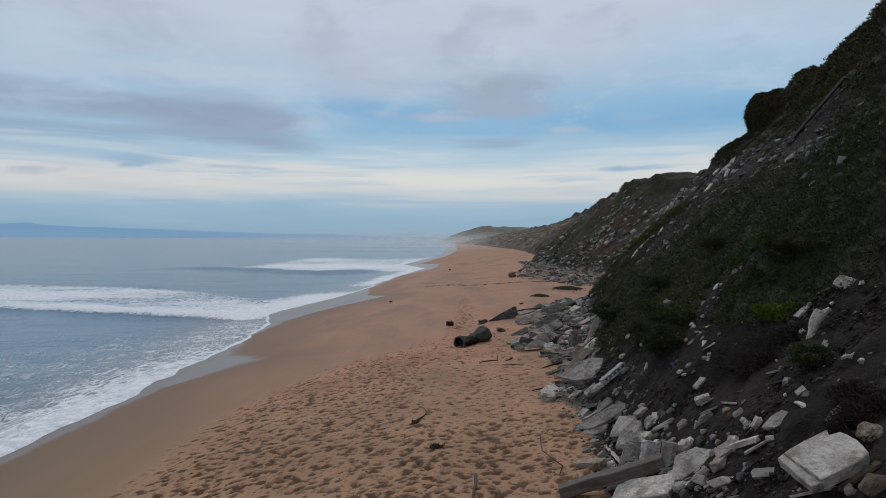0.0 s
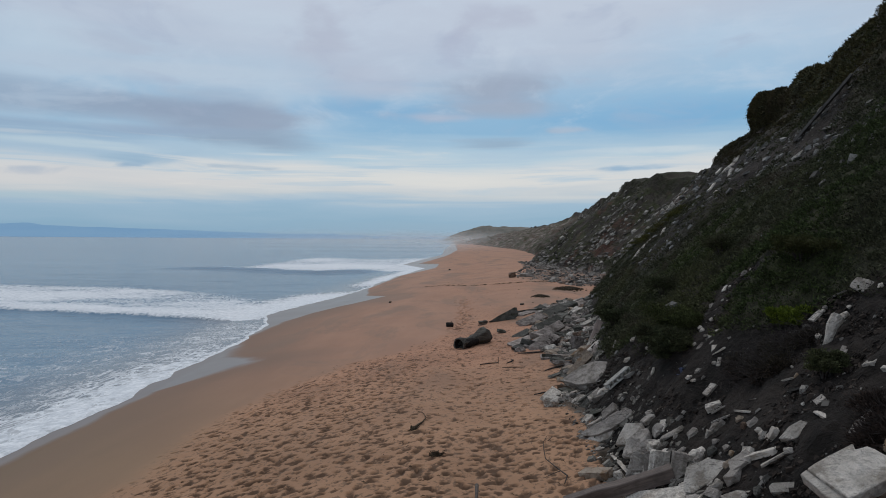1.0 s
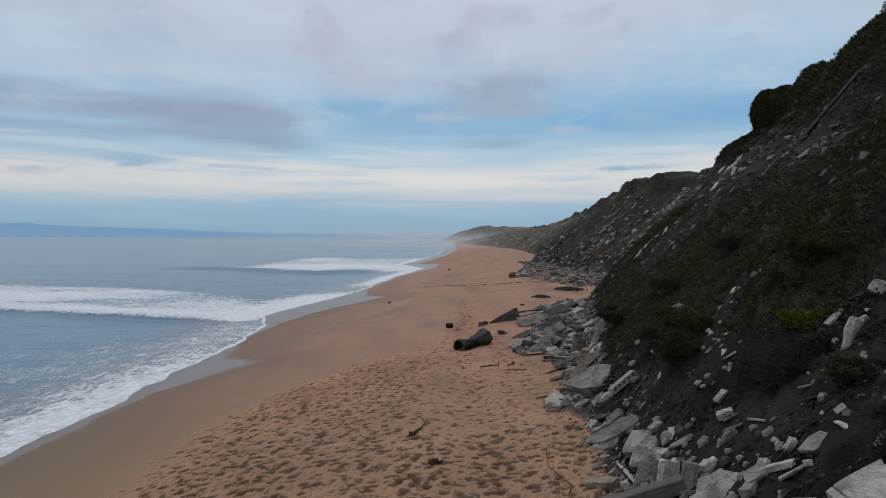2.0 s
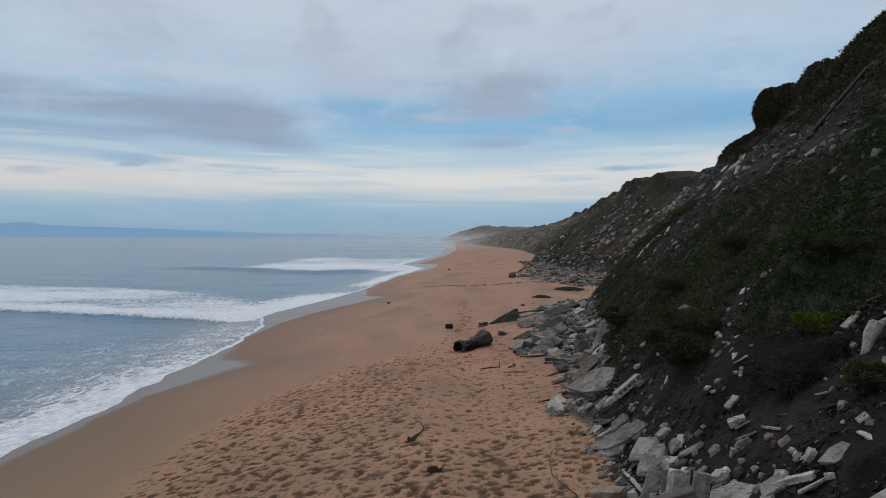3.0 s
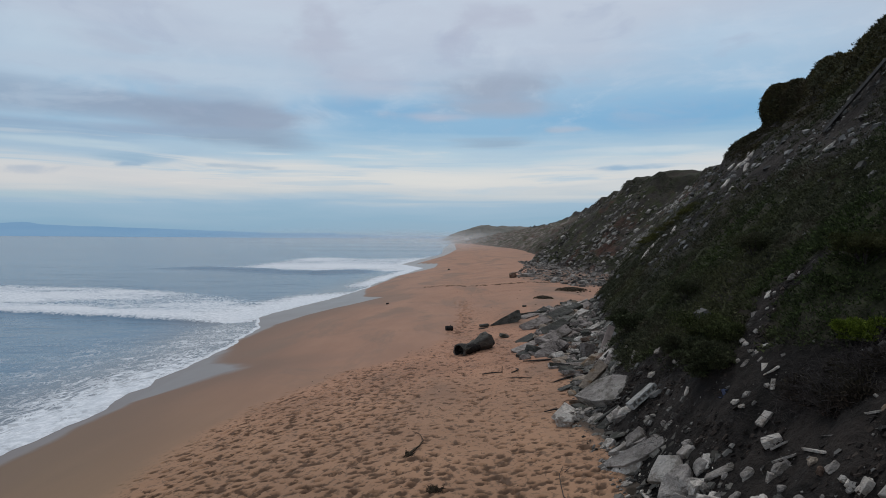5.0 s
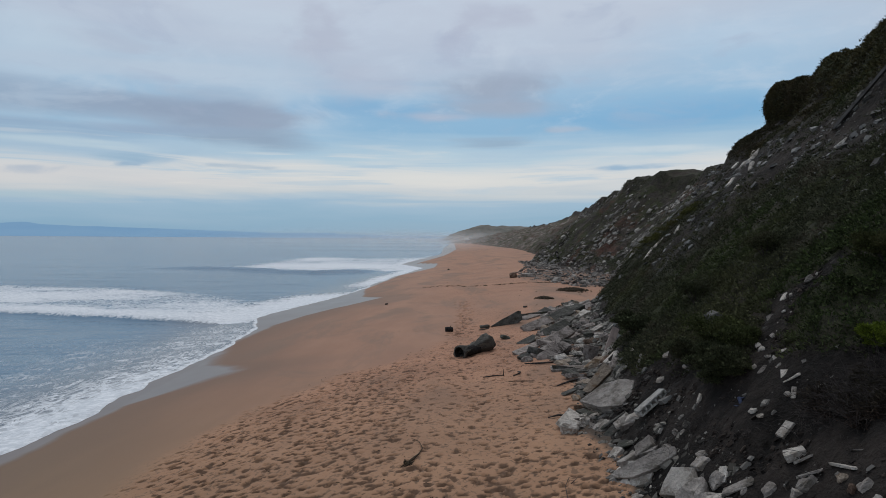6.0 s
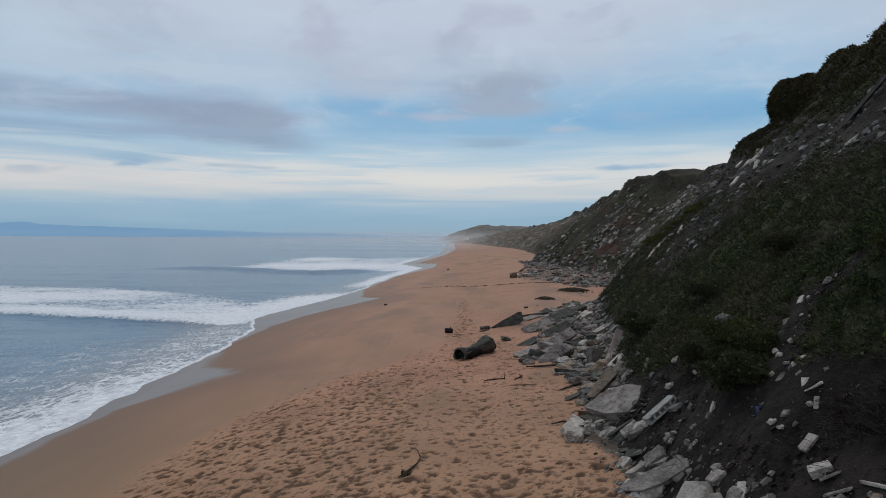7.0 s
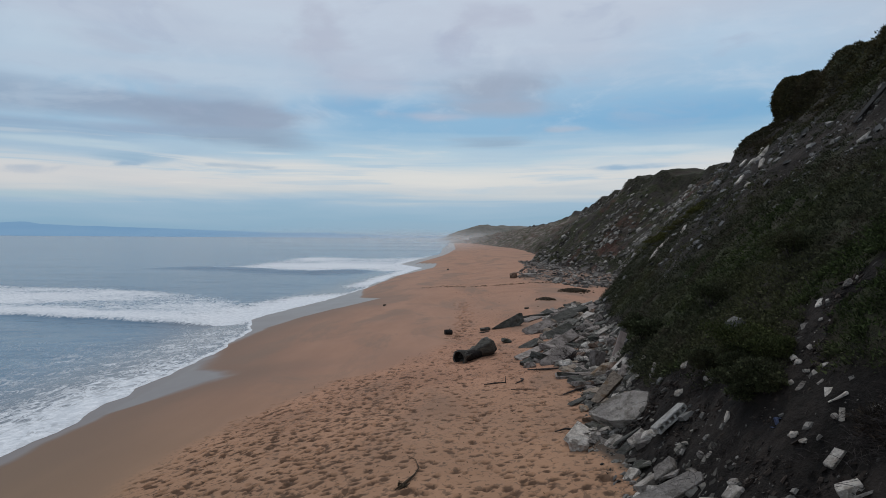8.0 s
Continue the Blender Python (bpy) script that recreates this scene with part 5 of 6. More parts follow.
def build_stones():
    r = np.random.default_rng(41)
    spots = []
    while len(spots) < 3000:                                  # chips between the larger rubble
        y = 7.5 + 38 * r.random() ** 1.2
        toe, lo = float(np.interp(y, TOE_Y, TOE_X)), float(np.interp(y, APRON_Y, APRON_X))
        x = lo + (toe + 1.0 - lo) * r.random() ** 0.75
        if y < 18 and r.random() < (0.85 if 12.8 < y < 16 and x > 3.4 else 0.5):
            continue
        spots.append((x, y, top(x, y) + 0.01, (0.03 + 0.17 * r.random() ** 2.5) * (1 + 0.05 * max(0, y - 12))))
    stone_cloud("rubble_chips", spots, island_material("rubble_chip", (0.05, 0.045, 0.038), (0.24, 0.22, 0.19)), "grey stone chips between larger rubble")
    spots = []
    while len(spots) < 1300:                                  # grit and fist-sized stones on the near slope
        y = 6.5 + 13 * r.random() ** 1.3
        x = float(np.interp(y, TOE_Y, TOE_X)) + 4.2 * r.random() ** 1.6 - 0.2
        if greenery(x, y) < 0.45:
            spots.append((x, y, top(x, y) + 0.01, 0.02 + 0.12 * r.random() ** 5))
    stone_cloud("slope_stones", spots, island_material("slope_stone", (0.02, 0.018, 0.016), (0.26, 0.24, 0.215)), "small grey stones strewn over dark earth")
    spots = []
    while len(spots) < 7000:                                  # clods of the dark earth itself
        y = 6.2 + 10.5 * r.random() ** 1.2
        x = float(np.interp(y, TOE_Y, TOE_X)) + 4.4 * r.random() ** 1.3 - 0.3
        if hill(x, y) > sand(x, y) + 0.04 and greenery(x, y) < 0.5 and fbm(x * 1.3, y * 1.3, 3, 87) > r.uniform(-0.2, 0.15):
            spots.append((x, y, top(x, y) + 0.002, 0.02 + 0.09 * r.random() ** 3))
    stone_cloud("earth_clods", spots, island_material("earth_clod", (0.007, 0.0052, 0.0045), (0.048, 0.036, 0.029)), "crumbled clods of dark earth on the slope")
    spots = []
    while len(spots) < 800:                                   # pale stones on the upper near slope
        y = 14 + 34 * r.random()
        toe, rx = float(np.interp(y, TOE_Y, TOE_X)), float(np.interp(y, RIM_Y, RIM_X))
        x = toe + (rx - toe) * (0.08 + (0.8 if y < 34 else 0.62) * r.random())
        if greenery(x, y) < 0.4 or r.random() < 0.06:
            spots.append((x, y, float(hill(x, y)) + 0.05, 0.05 + 0.32 * r.random() ** 5))
    stone_cloud("upper_stones", spots, island_material("upper_stone", (0.06, 0.057, 0.053), (0.28, 0.27, 0.255)), "pale stones caught on the upper slope")
    spots = []
    while len(spots) < 700:                                  # a loose fall of stones high on the near flank
        y = 11 + 13 * r.random()
        s = 0.40 + 0.42 * r.random()
        x, z, green = slope_at(np.array([s]), np.array([y]))
        if fbm(x * 0.35, y * 0.35, 3, 86)[0] > r.uniform(-0.1, 0.2):
            spots.append((float(x[0]), y, float(z[0]) + 0.02, 0.04 + 0.26 * r.random() ** 5))
    stone_cloud("loose_stones", spots, island_material("loose_stone", (0.05, 0.047, 0.043), (0.22, 0.21, 0.19)), "grey stones in a loose fall on the upper flank")
    spots = []
    falls = [(50 + 92 * r.random() ** 1.3, 0.02 + 0.88 * r.random() ** 1.1, r.uniform(0.4, 1.4), r.integers(25, 110)) for _ in range(48)]
    for y0, s0, reach, count in falls:                        # falls of stones over the stony far slope
        for k in range(count):
            y, s = y0 + r.normal(0, 1.5 * reach), s0 + r.normal(0, 0.075 * reach)
            if not -0.02 < s < 0.93 or y < 50:
                continue
            toe, rx = float(np.interp(y, TOE_Y, TOE_X)), float(np.interp(y, RIM_Y, RIM_X))
            x = toe + (rx - toe) * s
            spots.append((x, y, float(hill(x, y)) + 0.05, (0.11 + 0.80 * r.random() ** 6) * (0.6 + 0.004 * y)))
    while len(spots) < 5200:
        y = 51 + 130 * r.random()
        toe, rx = float(np.interp(y, TOE_Y, TOE_X)), float(np.interp(y, RIM_Y, RIM_X))
        x = toe + (rx - toe) * r.random() ** 1.2 * 0.95
        if fbm(x * 0.10 + y * 0.16, y * 0.30 - x * 0.06, 4, 75) > r.uniform(0.0, 0.16):
            spots.append((x, y, float(hill(x, y)) + 0.04, 0.10 + 0.75 * r.random() ** 4))
    stone_cloud("far_stones", spots, island_material("far_stone", (0.045, 0.040, 0.035), (0.36, 0.33, 0.29)), "pale stones scattered over the distant slope")
    spots = []
    while len(spots) < 3800:                                   # flat rock field on the beach in the recess
        y = r.uniform(60, 122)
        lo = np.interp(y, (60, 70, 76, 100, 122), (12.5, 8.5, 8.2, 13, 14.5))
        hi = np.interp(y, TOE_Y, TOE_X) + 3.5
        x = lo + (hi - lo) * r.random() ** 0.8
        spots.append((x, y, float(max(sand(x, y), hill(x, y))) + 0.03, 0.10 + 0.75 * r.random() ** 6))
    stone_cloud("beach_rocks", spots, island_material("beach_rock", (0.035, 0.031, 0.028), (0.30, 0.27, 0.24)), "grey rocks spread over the distant beach", True)


build_stones()


# ---- plants ----
def leaf_cloud(name, centres, radii, count, size, mat, seed, lift=0.75, slim=0.32):
    """Many small bent leaves on uneven mounds: centres (n, 3), radii (n,)."""
    r = np.random.default_rng(seed)
    centres, radii = np.repeat(centres, count, 0), np.repeat(radii, count)
    n = len(centres)
    d = r.normal(size=(n, 3))
    d /= np.linalg.norm(d, axis=1)[:, None]
    d[:, 2] = np.abs(d[:, 2]) * lift + 0.02
    shell = (0.45 + 0.6 * r.random(n) ** 0.6) * (1 + 0.35 * r.normal(size=n) * 0.5)
    at = centres + d * (radii * shell)[:, None]
    out = d + 0.9 * r.normal(size=(n, 3)) * 0.6 + np.array((-0.25, -0.15, 0.35))
    out /= np.linalg.norm(out, axis=1)[:, None]
    side = np.cross(out, r.normal(size=(n, 3)))
    side /= np.linalg.norm(side, axis=1)[:, None] + 1e-9
    length = size * (0.6 + 0.9 * r.random(n)) * np.clip(radii / np.median(radii), 0.7, 1.15)
    wide = length * slim * (0.6 + 0.8 * r.random(n))
    tip = at + out * length[:, None]
    V = np.stack([at - side * wide[:, None], at + side * wide[:, None], tip], 1).reshape(-1, 3)
    F = np.arange(3 * n).reshape(n, 3)
    # random tone, darker deep in the mound: inner shade put into the colour
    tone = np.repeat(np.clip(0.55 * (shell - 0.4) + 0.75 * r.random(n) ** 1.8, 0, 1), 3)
    cx, cy = centres[:, 0], centres[:, 1]
    lush = 0.8 * smooth(0.0, 0.2, fbm(cx * 0.45 + 2, cy * 0.30, 3, 97)) * smooth(34, 22, cy)
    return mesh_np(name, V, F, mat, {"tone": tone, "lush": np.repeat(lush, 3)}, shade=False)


def build_cover():
    r = np.random.default_rng(51)
    for name, y0, y1, n, size, rad, count, label in (
            ("slope_growth", 5.5, 19, 10000, 0.046, 0.165, 54, "dark green low growth covering the slope"),
            ("upper_growth", 19, 50, 9500, 0.056, 0.17, 34, "dark green scrub on the upper slope"),
            ("distant_growth", 50, 190, 9000, 0.095, 0.26, 20, "olive scrub on the distant slope")):
        y = y0 + (y1 - y0) * r.random(n * 6)
        s = -0.02 + 1.0 * r.random(n * 6) ** (1.4 if y1 < 20 else 1.0)
        x, z, green = slope_at(s, y)
        odd = r.random(n * 6)
        keep = np.flatnonzero(((green > 0.10 + 0.62 * r.random(n * 6)) | ((odd < 0.03) & (s > 0.12) & (y > 19))) & ((s < 0.80) | (y > 50) | (odd > 0.7)))[:n]
        x, y, z = x[keep], y[keep], z[keep]
        rad_all = rad * (0.5 + 1.0 * r.random(len(x)) ** 1.5) * (0.75 + 1.2 * np.clip(fbm(x * 0.9, y * 0.9, 2, 77) + 0.3, 0, 1))
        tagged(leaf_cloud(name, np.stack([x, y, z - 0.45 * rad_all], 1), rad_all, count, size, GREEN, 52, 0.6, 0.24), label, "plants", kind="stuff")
    # brown heath in a mat over the bluff, under and along the rim
    y = np.concatenate([18 + 31 * r.random(9000), 36 + 11 * r.random(7000)])
    s = 1.01 - 0.30 * r.random(16000) ** 1.3
    x, z, green = slope_at(s, y)
    keep = (fbm(x * 0.5, y * 0.5, 3, 79) > np.where(s > 0.9, -0.35, -0.10)) & (smooth(0.72, 0.86, s) > r.random(16000))
    x, y, z = x[keep], y[keep], z[keep]
    rad_all = (0.07 + 0.26 * r.random(len(x)) ** 2) * (1 - 0.3 * smooth(37, 40, y))
    tagged(leaf_cloud("rim_heath", np.stack([x, y, z - 0.6 * rad_all + 0.5 * fbm(x * 1.6, y * 1.6, 3, 98)], 1), rad_all, 18, 0.08, HEATH, 53, 0.6, 0.26), "dark brown heath matted over the bluff", "plants", kind="stuff")


build_cover()


def yellow_scrub():
    """Low yellowed scrub in a strip down the scree."""
    r = np.random.default_rng(55)
    f = r.random(70)
    x = np.interp(f, (0, 0.3, 1), (13.9, 13.1, 12.6)) + r.normal(0, 0.22, 70)
    y = np.interp(f, (0, 0.3, 1), (36.8, 38.2, 42.6)) + r.normal(0, 0.45, 70)
    rad = 0.10 + 0.20 * r.random(70)
    tagged(leaf_cloud("yellow_scrub", np.stack([x, y, hill(x, y) + 0.22], 1), rad, 150, 0.05, SCRUB, 56, 0.6, 0.24), "yellowed low scrub in a strip on the scree", "plants", kind="stuff")


yellow_scrub()


def shrub(x, y, wide, high, mat, label, seed, z=None, size=0.028, leaves=11000):
    """A shrub: forking stems and a crown of small leaves."""
    r = random.Random(seed)
    rng = np.random.default_rng(seed)
    z = top(x, y) if z is None else z
    root = tagged(new("shrub"), label, "shrub", "shrubs on the slope")
    root.location = (x, y, z)
    tips = []
    for k in range(7):
        bm = bmesh.new()
        a = 2 * math.pi * k / 7 + r.uniform(-0.3, 0.3)
        reach = wide / 2 * r.uniform(0.45, 0.85)
        tip = Vector((math.cos(a) * reach, math.sin(a) * reach, high * r.uniform(0.45, 0.85)))
        bend = tip * 0.5 + Vector((r.uniform(-0.05, 0.05), r.uniform(-0.05, 0.05), high * 0.12))
        tube(bm, [(0, 0, -0.05), bend, tip], [0.014, 0.009, 0.004], 5)
        part("stem", bm, TWIG, root)
        tips += [tip, bend]
    blobs = np.array([tuple(q + Vector((r.uniform(-0.1, 0.1), r.uniform(-0.1, 0.1), r.uniform(-0.05, 0.1)))) for q in tips for _ in range(2)])
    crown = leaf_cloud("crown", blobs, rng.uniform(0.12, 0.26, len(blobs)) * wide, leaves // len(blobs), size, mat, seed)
    crown.parent = root
    return root


shrub(5.58, 10.72, 0.55, 0.24, LIME, "bright yellow-green shrub on the dark slope", 1)
shrub(6.5, 11.9, 0.9, 0.4, OLIVE, "dark green shrub above the bare earth", 3)
shrub(4.95, 13.9, 1.1, 0.55, OLIVE, "dense dark green shrub low on the slope", 4)
shrub(4.75, 14.9, 0.8, 0.45, GREEN, "dark green shrub above the rubble", 5)
shrub(5.05, 8.75, 0.46, 0.36, GREEN, "small dark shrub among loose stones", 6, top(5.05, 8.75) - 0.06, 0.020, 16000)
shrub(6.2, 18.2, 1.4, 0.6, GREEN, "broad dark shrub on the slope", 8)
shrub(7.1, 16.6, 1.2, 0.5, GREEN, "dark olive shrub on the slope", 9)
shrub(5.7, 21.5, 1.0, 0.6, GREEN, "dark shrub over the rubble", 10, size=0.06)
shrub(4.55, 12.7, 0.75, 0.36, GREEN, "dark green shrub spreading over bare earth", 12)
shrub(4.70, 13.6, 0.7, 0.35, GREEN, "low dark shrub above the rubble", 13)
shrub(4.88, 13.1, 0.7, 0.35, OLIVE, "olive shrub spreading over bare earth", 14)


shrub(4.40, 12.85, 0.6, 0.26, GREEN, "low wispy shrub creeping down over earth", 15)
shrub(4.55, 12.55, 0.5, 0.24, GREEN, "small dark shrub rooted in bare earth", 16)


def brush(x, y, wide, count, seed, stout=1.0):
    """A tangle of dead stems."""
    r = random.Random(seed)
    bm = bmesh.new()
    for k in range(count):
        px, py = x + r.gauss(0, wide * 0.4), y + r.gauss(0, wide * 0.4)
        q = Vector((px, py, top(px, py) - 0.02))
        d = Vector((r.uniform(-1, 0.5), r.uniform(-0.8, 0.8), r.uniform(0.2, 1.1))).normalized()
        pts = [q]
        for n in range(4):
            d = (d + Vector((r.uniform(-0.6, 0.6), r.uniform(-0.6, 0.6), r.uniform(-0.7, 0.15)))).normalized()
            pts.append(pts[-1] + d * r.uniform(0.06, 0.17) * stout ** 0.5)
        tube(bm, pts, [w * stout for w in (0.004, 0.0035, 0.003, 0.002, 0.0015)], 3, False)
    return tagged(part("dead_brush", bm, TWIG), "tangle of dark dead stems on the slope", "brush", kind="stuff")


def bracken(spots, seed):
    """Dead fern and stems that have gone brown."""
    rng = np.random.default_rng(seed)
    mid = np.array([(x + rng.normal(0, 0.08), y + rng.normal(0, 0.12), 0) for x, y in spots for _ in range(7)])
    mid[:, 2] = [top(x, y) - 0.03 for x, y, _ in mid]
    return tagged(leaf_cloud("dead_bracken", mid, rng.uniform(0.10, 0.22, len(mid)), 420, 0.045, DEADLEAF, seed, 0.8, 0.16), "dark brown dead bracken on the slope", "bracken", kind="stuff")


bracken(((4.85, 10.27), (5.1, 10.21), (5.33, 10.13), (5.51, 10.06), (4.9, 9.75), (5.1, 9.9), (4.82, 10.7), (5.25, 10.35)), 67)
bracken(((4.5, 7.02), (4.62, 6.95), (4.92, 7.39), (4.8, 7.2)), 68)
brush(5.1, 10.15, 0.6, 700, 61)
brush(4.8, 10.5, 0.4, 160, 62)
brush(5.4, 10.05, 0.35, 160, 65)
brush(3.9, 12.5, 0.35, 80, 63)
brush(4.72, 7.12, 0.3, 110, 64)
brush(4.55, 25.7, 0.40, 130, 69, 2.2)
brush(4.95, 24.6, 0.30, 60, 70, 2.2)


def dry_stems():
    """Dead grass and stalks over the bare earth."""
    r = random.Random(66)
    bm = bmesh.new()
    n = 0
    while n < 2300:
        y = 7 + 12 * r.random()
        x = float(np.interp(y, TOE_Y, TOE_X)) + 0.4 + 3.6 * r.random()
        if greenery(x, y) > 0.5:
            continue
        q = Vector((x, y, top(x, y)))
        d = Vector((r.uniform(-1, 0.3), r.uniform(-1, 1), r.uniform(-0.2, 0.8))).normalized() * r.uniform(0.05, 0.16)
        bend = Vector((r.uniform(-0.04, 0.04), r.uniform(-0.04, 0.04), -0.03))
        tube(bm, [q, q + d * 0.5, q + d + bend], [0.004, 0.003, 0.002], 3, False)
        n += 1
    tagged(part("dry_stems", bm, TWIG), "dark dead stalks over bare earth", "brush", kind="stuff")


dry_stems()


# ---- single things ----
def big_slab():
    """The large broken slab with a stepped edge."""
    root = tagged(new("concrete_slab"), "large pale broken concrete slab with a stepped edge", "concrete", RUBBLE)
    rim = [(-0.315, -0.25), (0.10, -0.27), (0.27, -0.24), (0.34, -0.05), (0.31, 0.14), (0.20, 0.17), (0.24, 0.24), (-0.05, 0.25), (-0.31, 0.235)]
    part("slab", rough_slab(rim, 0.16, 2, 0.009, 3.0), ROCKS["pale"], root)
    rim = [(-0.425, -0.24), (-0.31, -0.27), (-0.312, 0.25), (-0.40, 0.23), (-0.41, 0.02)]
    step = part("step", rough_slab(rim, 0.12, 2, 0.010, 8.0), ROCKS["pale"], root, "rough lower lip")
    step.location.z = -0.028
    along = Vector((0.57, 0.09, 0.25)).normalized()
    up = along.cross(Vector((-0.18, 0.46, 0.09))).normalized()
    root.matrix_world = Matrix.Translation((3.92, 6.41, 2.86)) @ Matrix((along, up.cross(along), up)).transposed().to_4x4()


big_slab()


def holed_block():
    """A hollow concrete plank end with a row of cores."""
    root = tagged(new("hollow_block"), "white hollow concrete block tilted among rubble", "block", RUBBLE)
    for name, z, high in (("top_face", 0.075, 0.05), ("bottom_face", -0.075, 0.05)):
        bm = bmesh.new()
        bmesh.ops.create_cube(bm, size=1, matrix=Matrix.Translation((0, 0, z)) @ Matrix.Diagonal((0.80, 0.34, high, 1)))
        bmesh.ops.bevel(bm, geom=list(bm.edges), offset=0.010, segments=1, affect="EDGES")
        part(name, bm, CHALK, root)
    for k in range(6):
        bm = bmesh.new()
        bmesh.ops.create_cube(bm, size=1, matrix=Matrix.Translation((-0.375 + 0.15 * k, 0, 0)) @ Matrix.Diagonal((0.05, 0.335, 0.10, 1)))
        part("web", bm, CHALK, root)
    root.matrix_world = Matrix.Translation((3.94, 14.55, 1.92)) @ pose(0, 0, 0, -14, -36, 14) @ Matrix.Diagonal((0.84, 0.70, 0.66, 1))


holed_block()


def leaning_plank(a, b, wide, thick, mat, name, label, category, roll=0):
    a, b = Vector(a), Vector(b)
    bm = bmesh.new()
    bmesh.ops.create_cube(bm, size=1, matrix=Matrix.Diagonal(((b - a).length, wide, thick, 1)))
    bmesh.ops.subdivide_edges(bm, edges=[e for e in bm.edges if e.calc_length() > (b - a).length * 0.9], cuts=5)
    r = random.Random(len(label))
    for v in bm.verts:
        v.co.y += r.uniform(-0.04, 0.04) * wide
        v.co.z += r.uniform(-0.06, 0.06) * thick
    bmesh.ops.bevel(bm, geom=[e for e in bm.edges if e.is_manifold], offset=0.06 * thick, segments=1, affect="EDGES", clamp_overlap=True)
    ob = part(name, bm, mat)
    way = (b - a).normalized()
    ob.matrix_world = Matrix.Translation((a + b) / 2) @ way.to_track_quat("X", "Z").to_matrix().to_4x4() @ pose(0, 0, 0, roll, 0, 0)
    return tagged(ob, label, category)


leaning_plank((1.85, 9.80, 1.06), (3.36, 9.52, 1.66), 0.21, 0.19, BEAM, "timber_beam", "weathered brown timber beam lying across rubble", "beam")
leaning_plank((5.25, 23.2, 0.85), (5.85, 23.9, 2.0), 0.22, 0.08, PINK, "leaning_plank", "pale pinkish plank leaning on the rubble", "plank", 40)


def wedge_rock(x, y, wide, deep, high, label):
    """A slab that stands tilted out of the sand, highest at one end."""
    bm = bmesh.new()
    outline = ((-0.58, -0.06), (0.30, -0.06), (0.52, 0.36), (0.50, 0.96), (0.40, 0.98), (-0.08, 0.48))
    front = [bm.verts.new((u * wide, -deep / 2 + 0.10 * v * deep, v * high)) for u, v in outline]
    rear = [bm.verts.new((u * wide * 0.94 + 0.06, deep / 2 - 0.12 * v * deep, v * high * 0.94)) for u, v in outline]
    bm.faces.new(front), bm.faces.new(rear[::-1])
    for k in range(6):
        bm.faces.new((front[(k + 1) % 6], front[k], rear[k], rear[(k + 1) % 6]))
    bmesh.ops.triangulate(bm, faces=list(bm.faces))
    bmesh.ops.subdivide_edges(bm, edges=list(bm.edges), cuts=3, use_grid_fill=True)
    bm.normal_update()
    for v in bm.verts:
        v.co += v.normal * 0.05 * (noise.noise(v.co * 3.1) + 0.5 * noise.noise(v.co * 8.0))
    ob = part("tilted_rock", bm, ROCKS["dark"])
    ob.matrix_world = Matrix.Translation((x, y, float(sand(x, y)) - 0.05)) @ pose(0, 0, 0, -14, 0, 12)
    return tagged(ob, label, "rock", RUBBLE)


wedge_rock(3.52, 36.9, 1.6, 0.6, 0.76, "large dark slab tilted up out of the sand")


def chute():
    """The old drain chute that hangs down the slope."""
    a, b = Vector((12.42, 22.87, 8.48)), Vector((14.35, 22.75, 10.85))
    root = tagged(new("drain_chute"), "old grey concrete drain chute down the slope", "chute")
    way = (b - a).normalized()
    root.matrix_world = Matrix.Translation(a) @ way.to_track_quat("X", "Z").to_matrix().to_4x4() @ pose(0, 0, 0, -35, 0, 0)
    n = 6
    length = (b - a).length / n
    for k in range(n):
        bm = bmesh.new()
        bmesh.ops.create_cube(bm, size=1, matrix=Matrix.Translation((length * (k + 0.5), 0, 0)) @ Matrix.Diagonal((length * 0.985, 0.18, 0.03, 1)))
        for side in (-1, 1):
            bmesh.ops.create_cube(bm, size=1, matrix=Matrix.Translation((length * (k + 0.5), side * 0.08, 0.03)) @ Matrix.Diagonal((length * 0.985, 0.025, 0.08, 1)))
        part("segment", bm, CHUTE, root)


chute()


def bleached_stump():
    """A pale dead stem that leans out of the stones."""
    bm = bmesh.new()
    z = top(5.5, 9.4)
    tube(bm, [(5.44, 9.38, z - 0.10), (5.49, 9.40, z + 0.08), (5.55, 9.42, z + 0.24), (5.64, 9.44, z + 0.38)], [0.045, 0.055, 0.07, 0.095], 9)
    tube(bm, [(5.56, 9.42, z + 0.22), (5.70, 9.46, z + 0.36), (5.80, 9.47, z + 0.42)], [0.06, 0.05, 0.03], 7)
    r = random.Random(15)
    for v in bm.verts:
        v.co += Vector((r.uniform(-0.012, 0.012), r.uniform(-0.012, 0.012), r.uniform(-0.02, 0.02)))
    tagged(part("dead_stump", bm, ROCKS["pale"]), "pale bleached dead stem leaning among stones", "stump")


bleached_stump()


def plastic_scrap(x, y):
    """A crumpled scrap of sheet, half buried."""
    bm = bmesh.new()
    bmesh.ops.create_grid(bm, x_segments=8, y_segments=5, size=0.5)
    r = random.Random(19)
    for v in bm.verts:
        v.co = Vector((v.co.x * 0.22, v.co.y * 0.07, 0.04 * math.sin(v.co.x * 9) + r.uniform(-0.015, 0.025)))
    bmesh.ops.solidify(bm, geom=list(bm.faces), thickness=0.004)
    ob = part("plastic_scrap", bm, PLASTIC)
    ob.matrix_world = Matrix.Translation((x, y, top(x, y) + 0.015)) @ lie(x, y) @ pose(0, 0, 0, 12, 0, 25)
    tagged(ob, "crumpled scrap of faded blue plastic on earth", "litter")


plastic_scrap(4.36, 11.9)


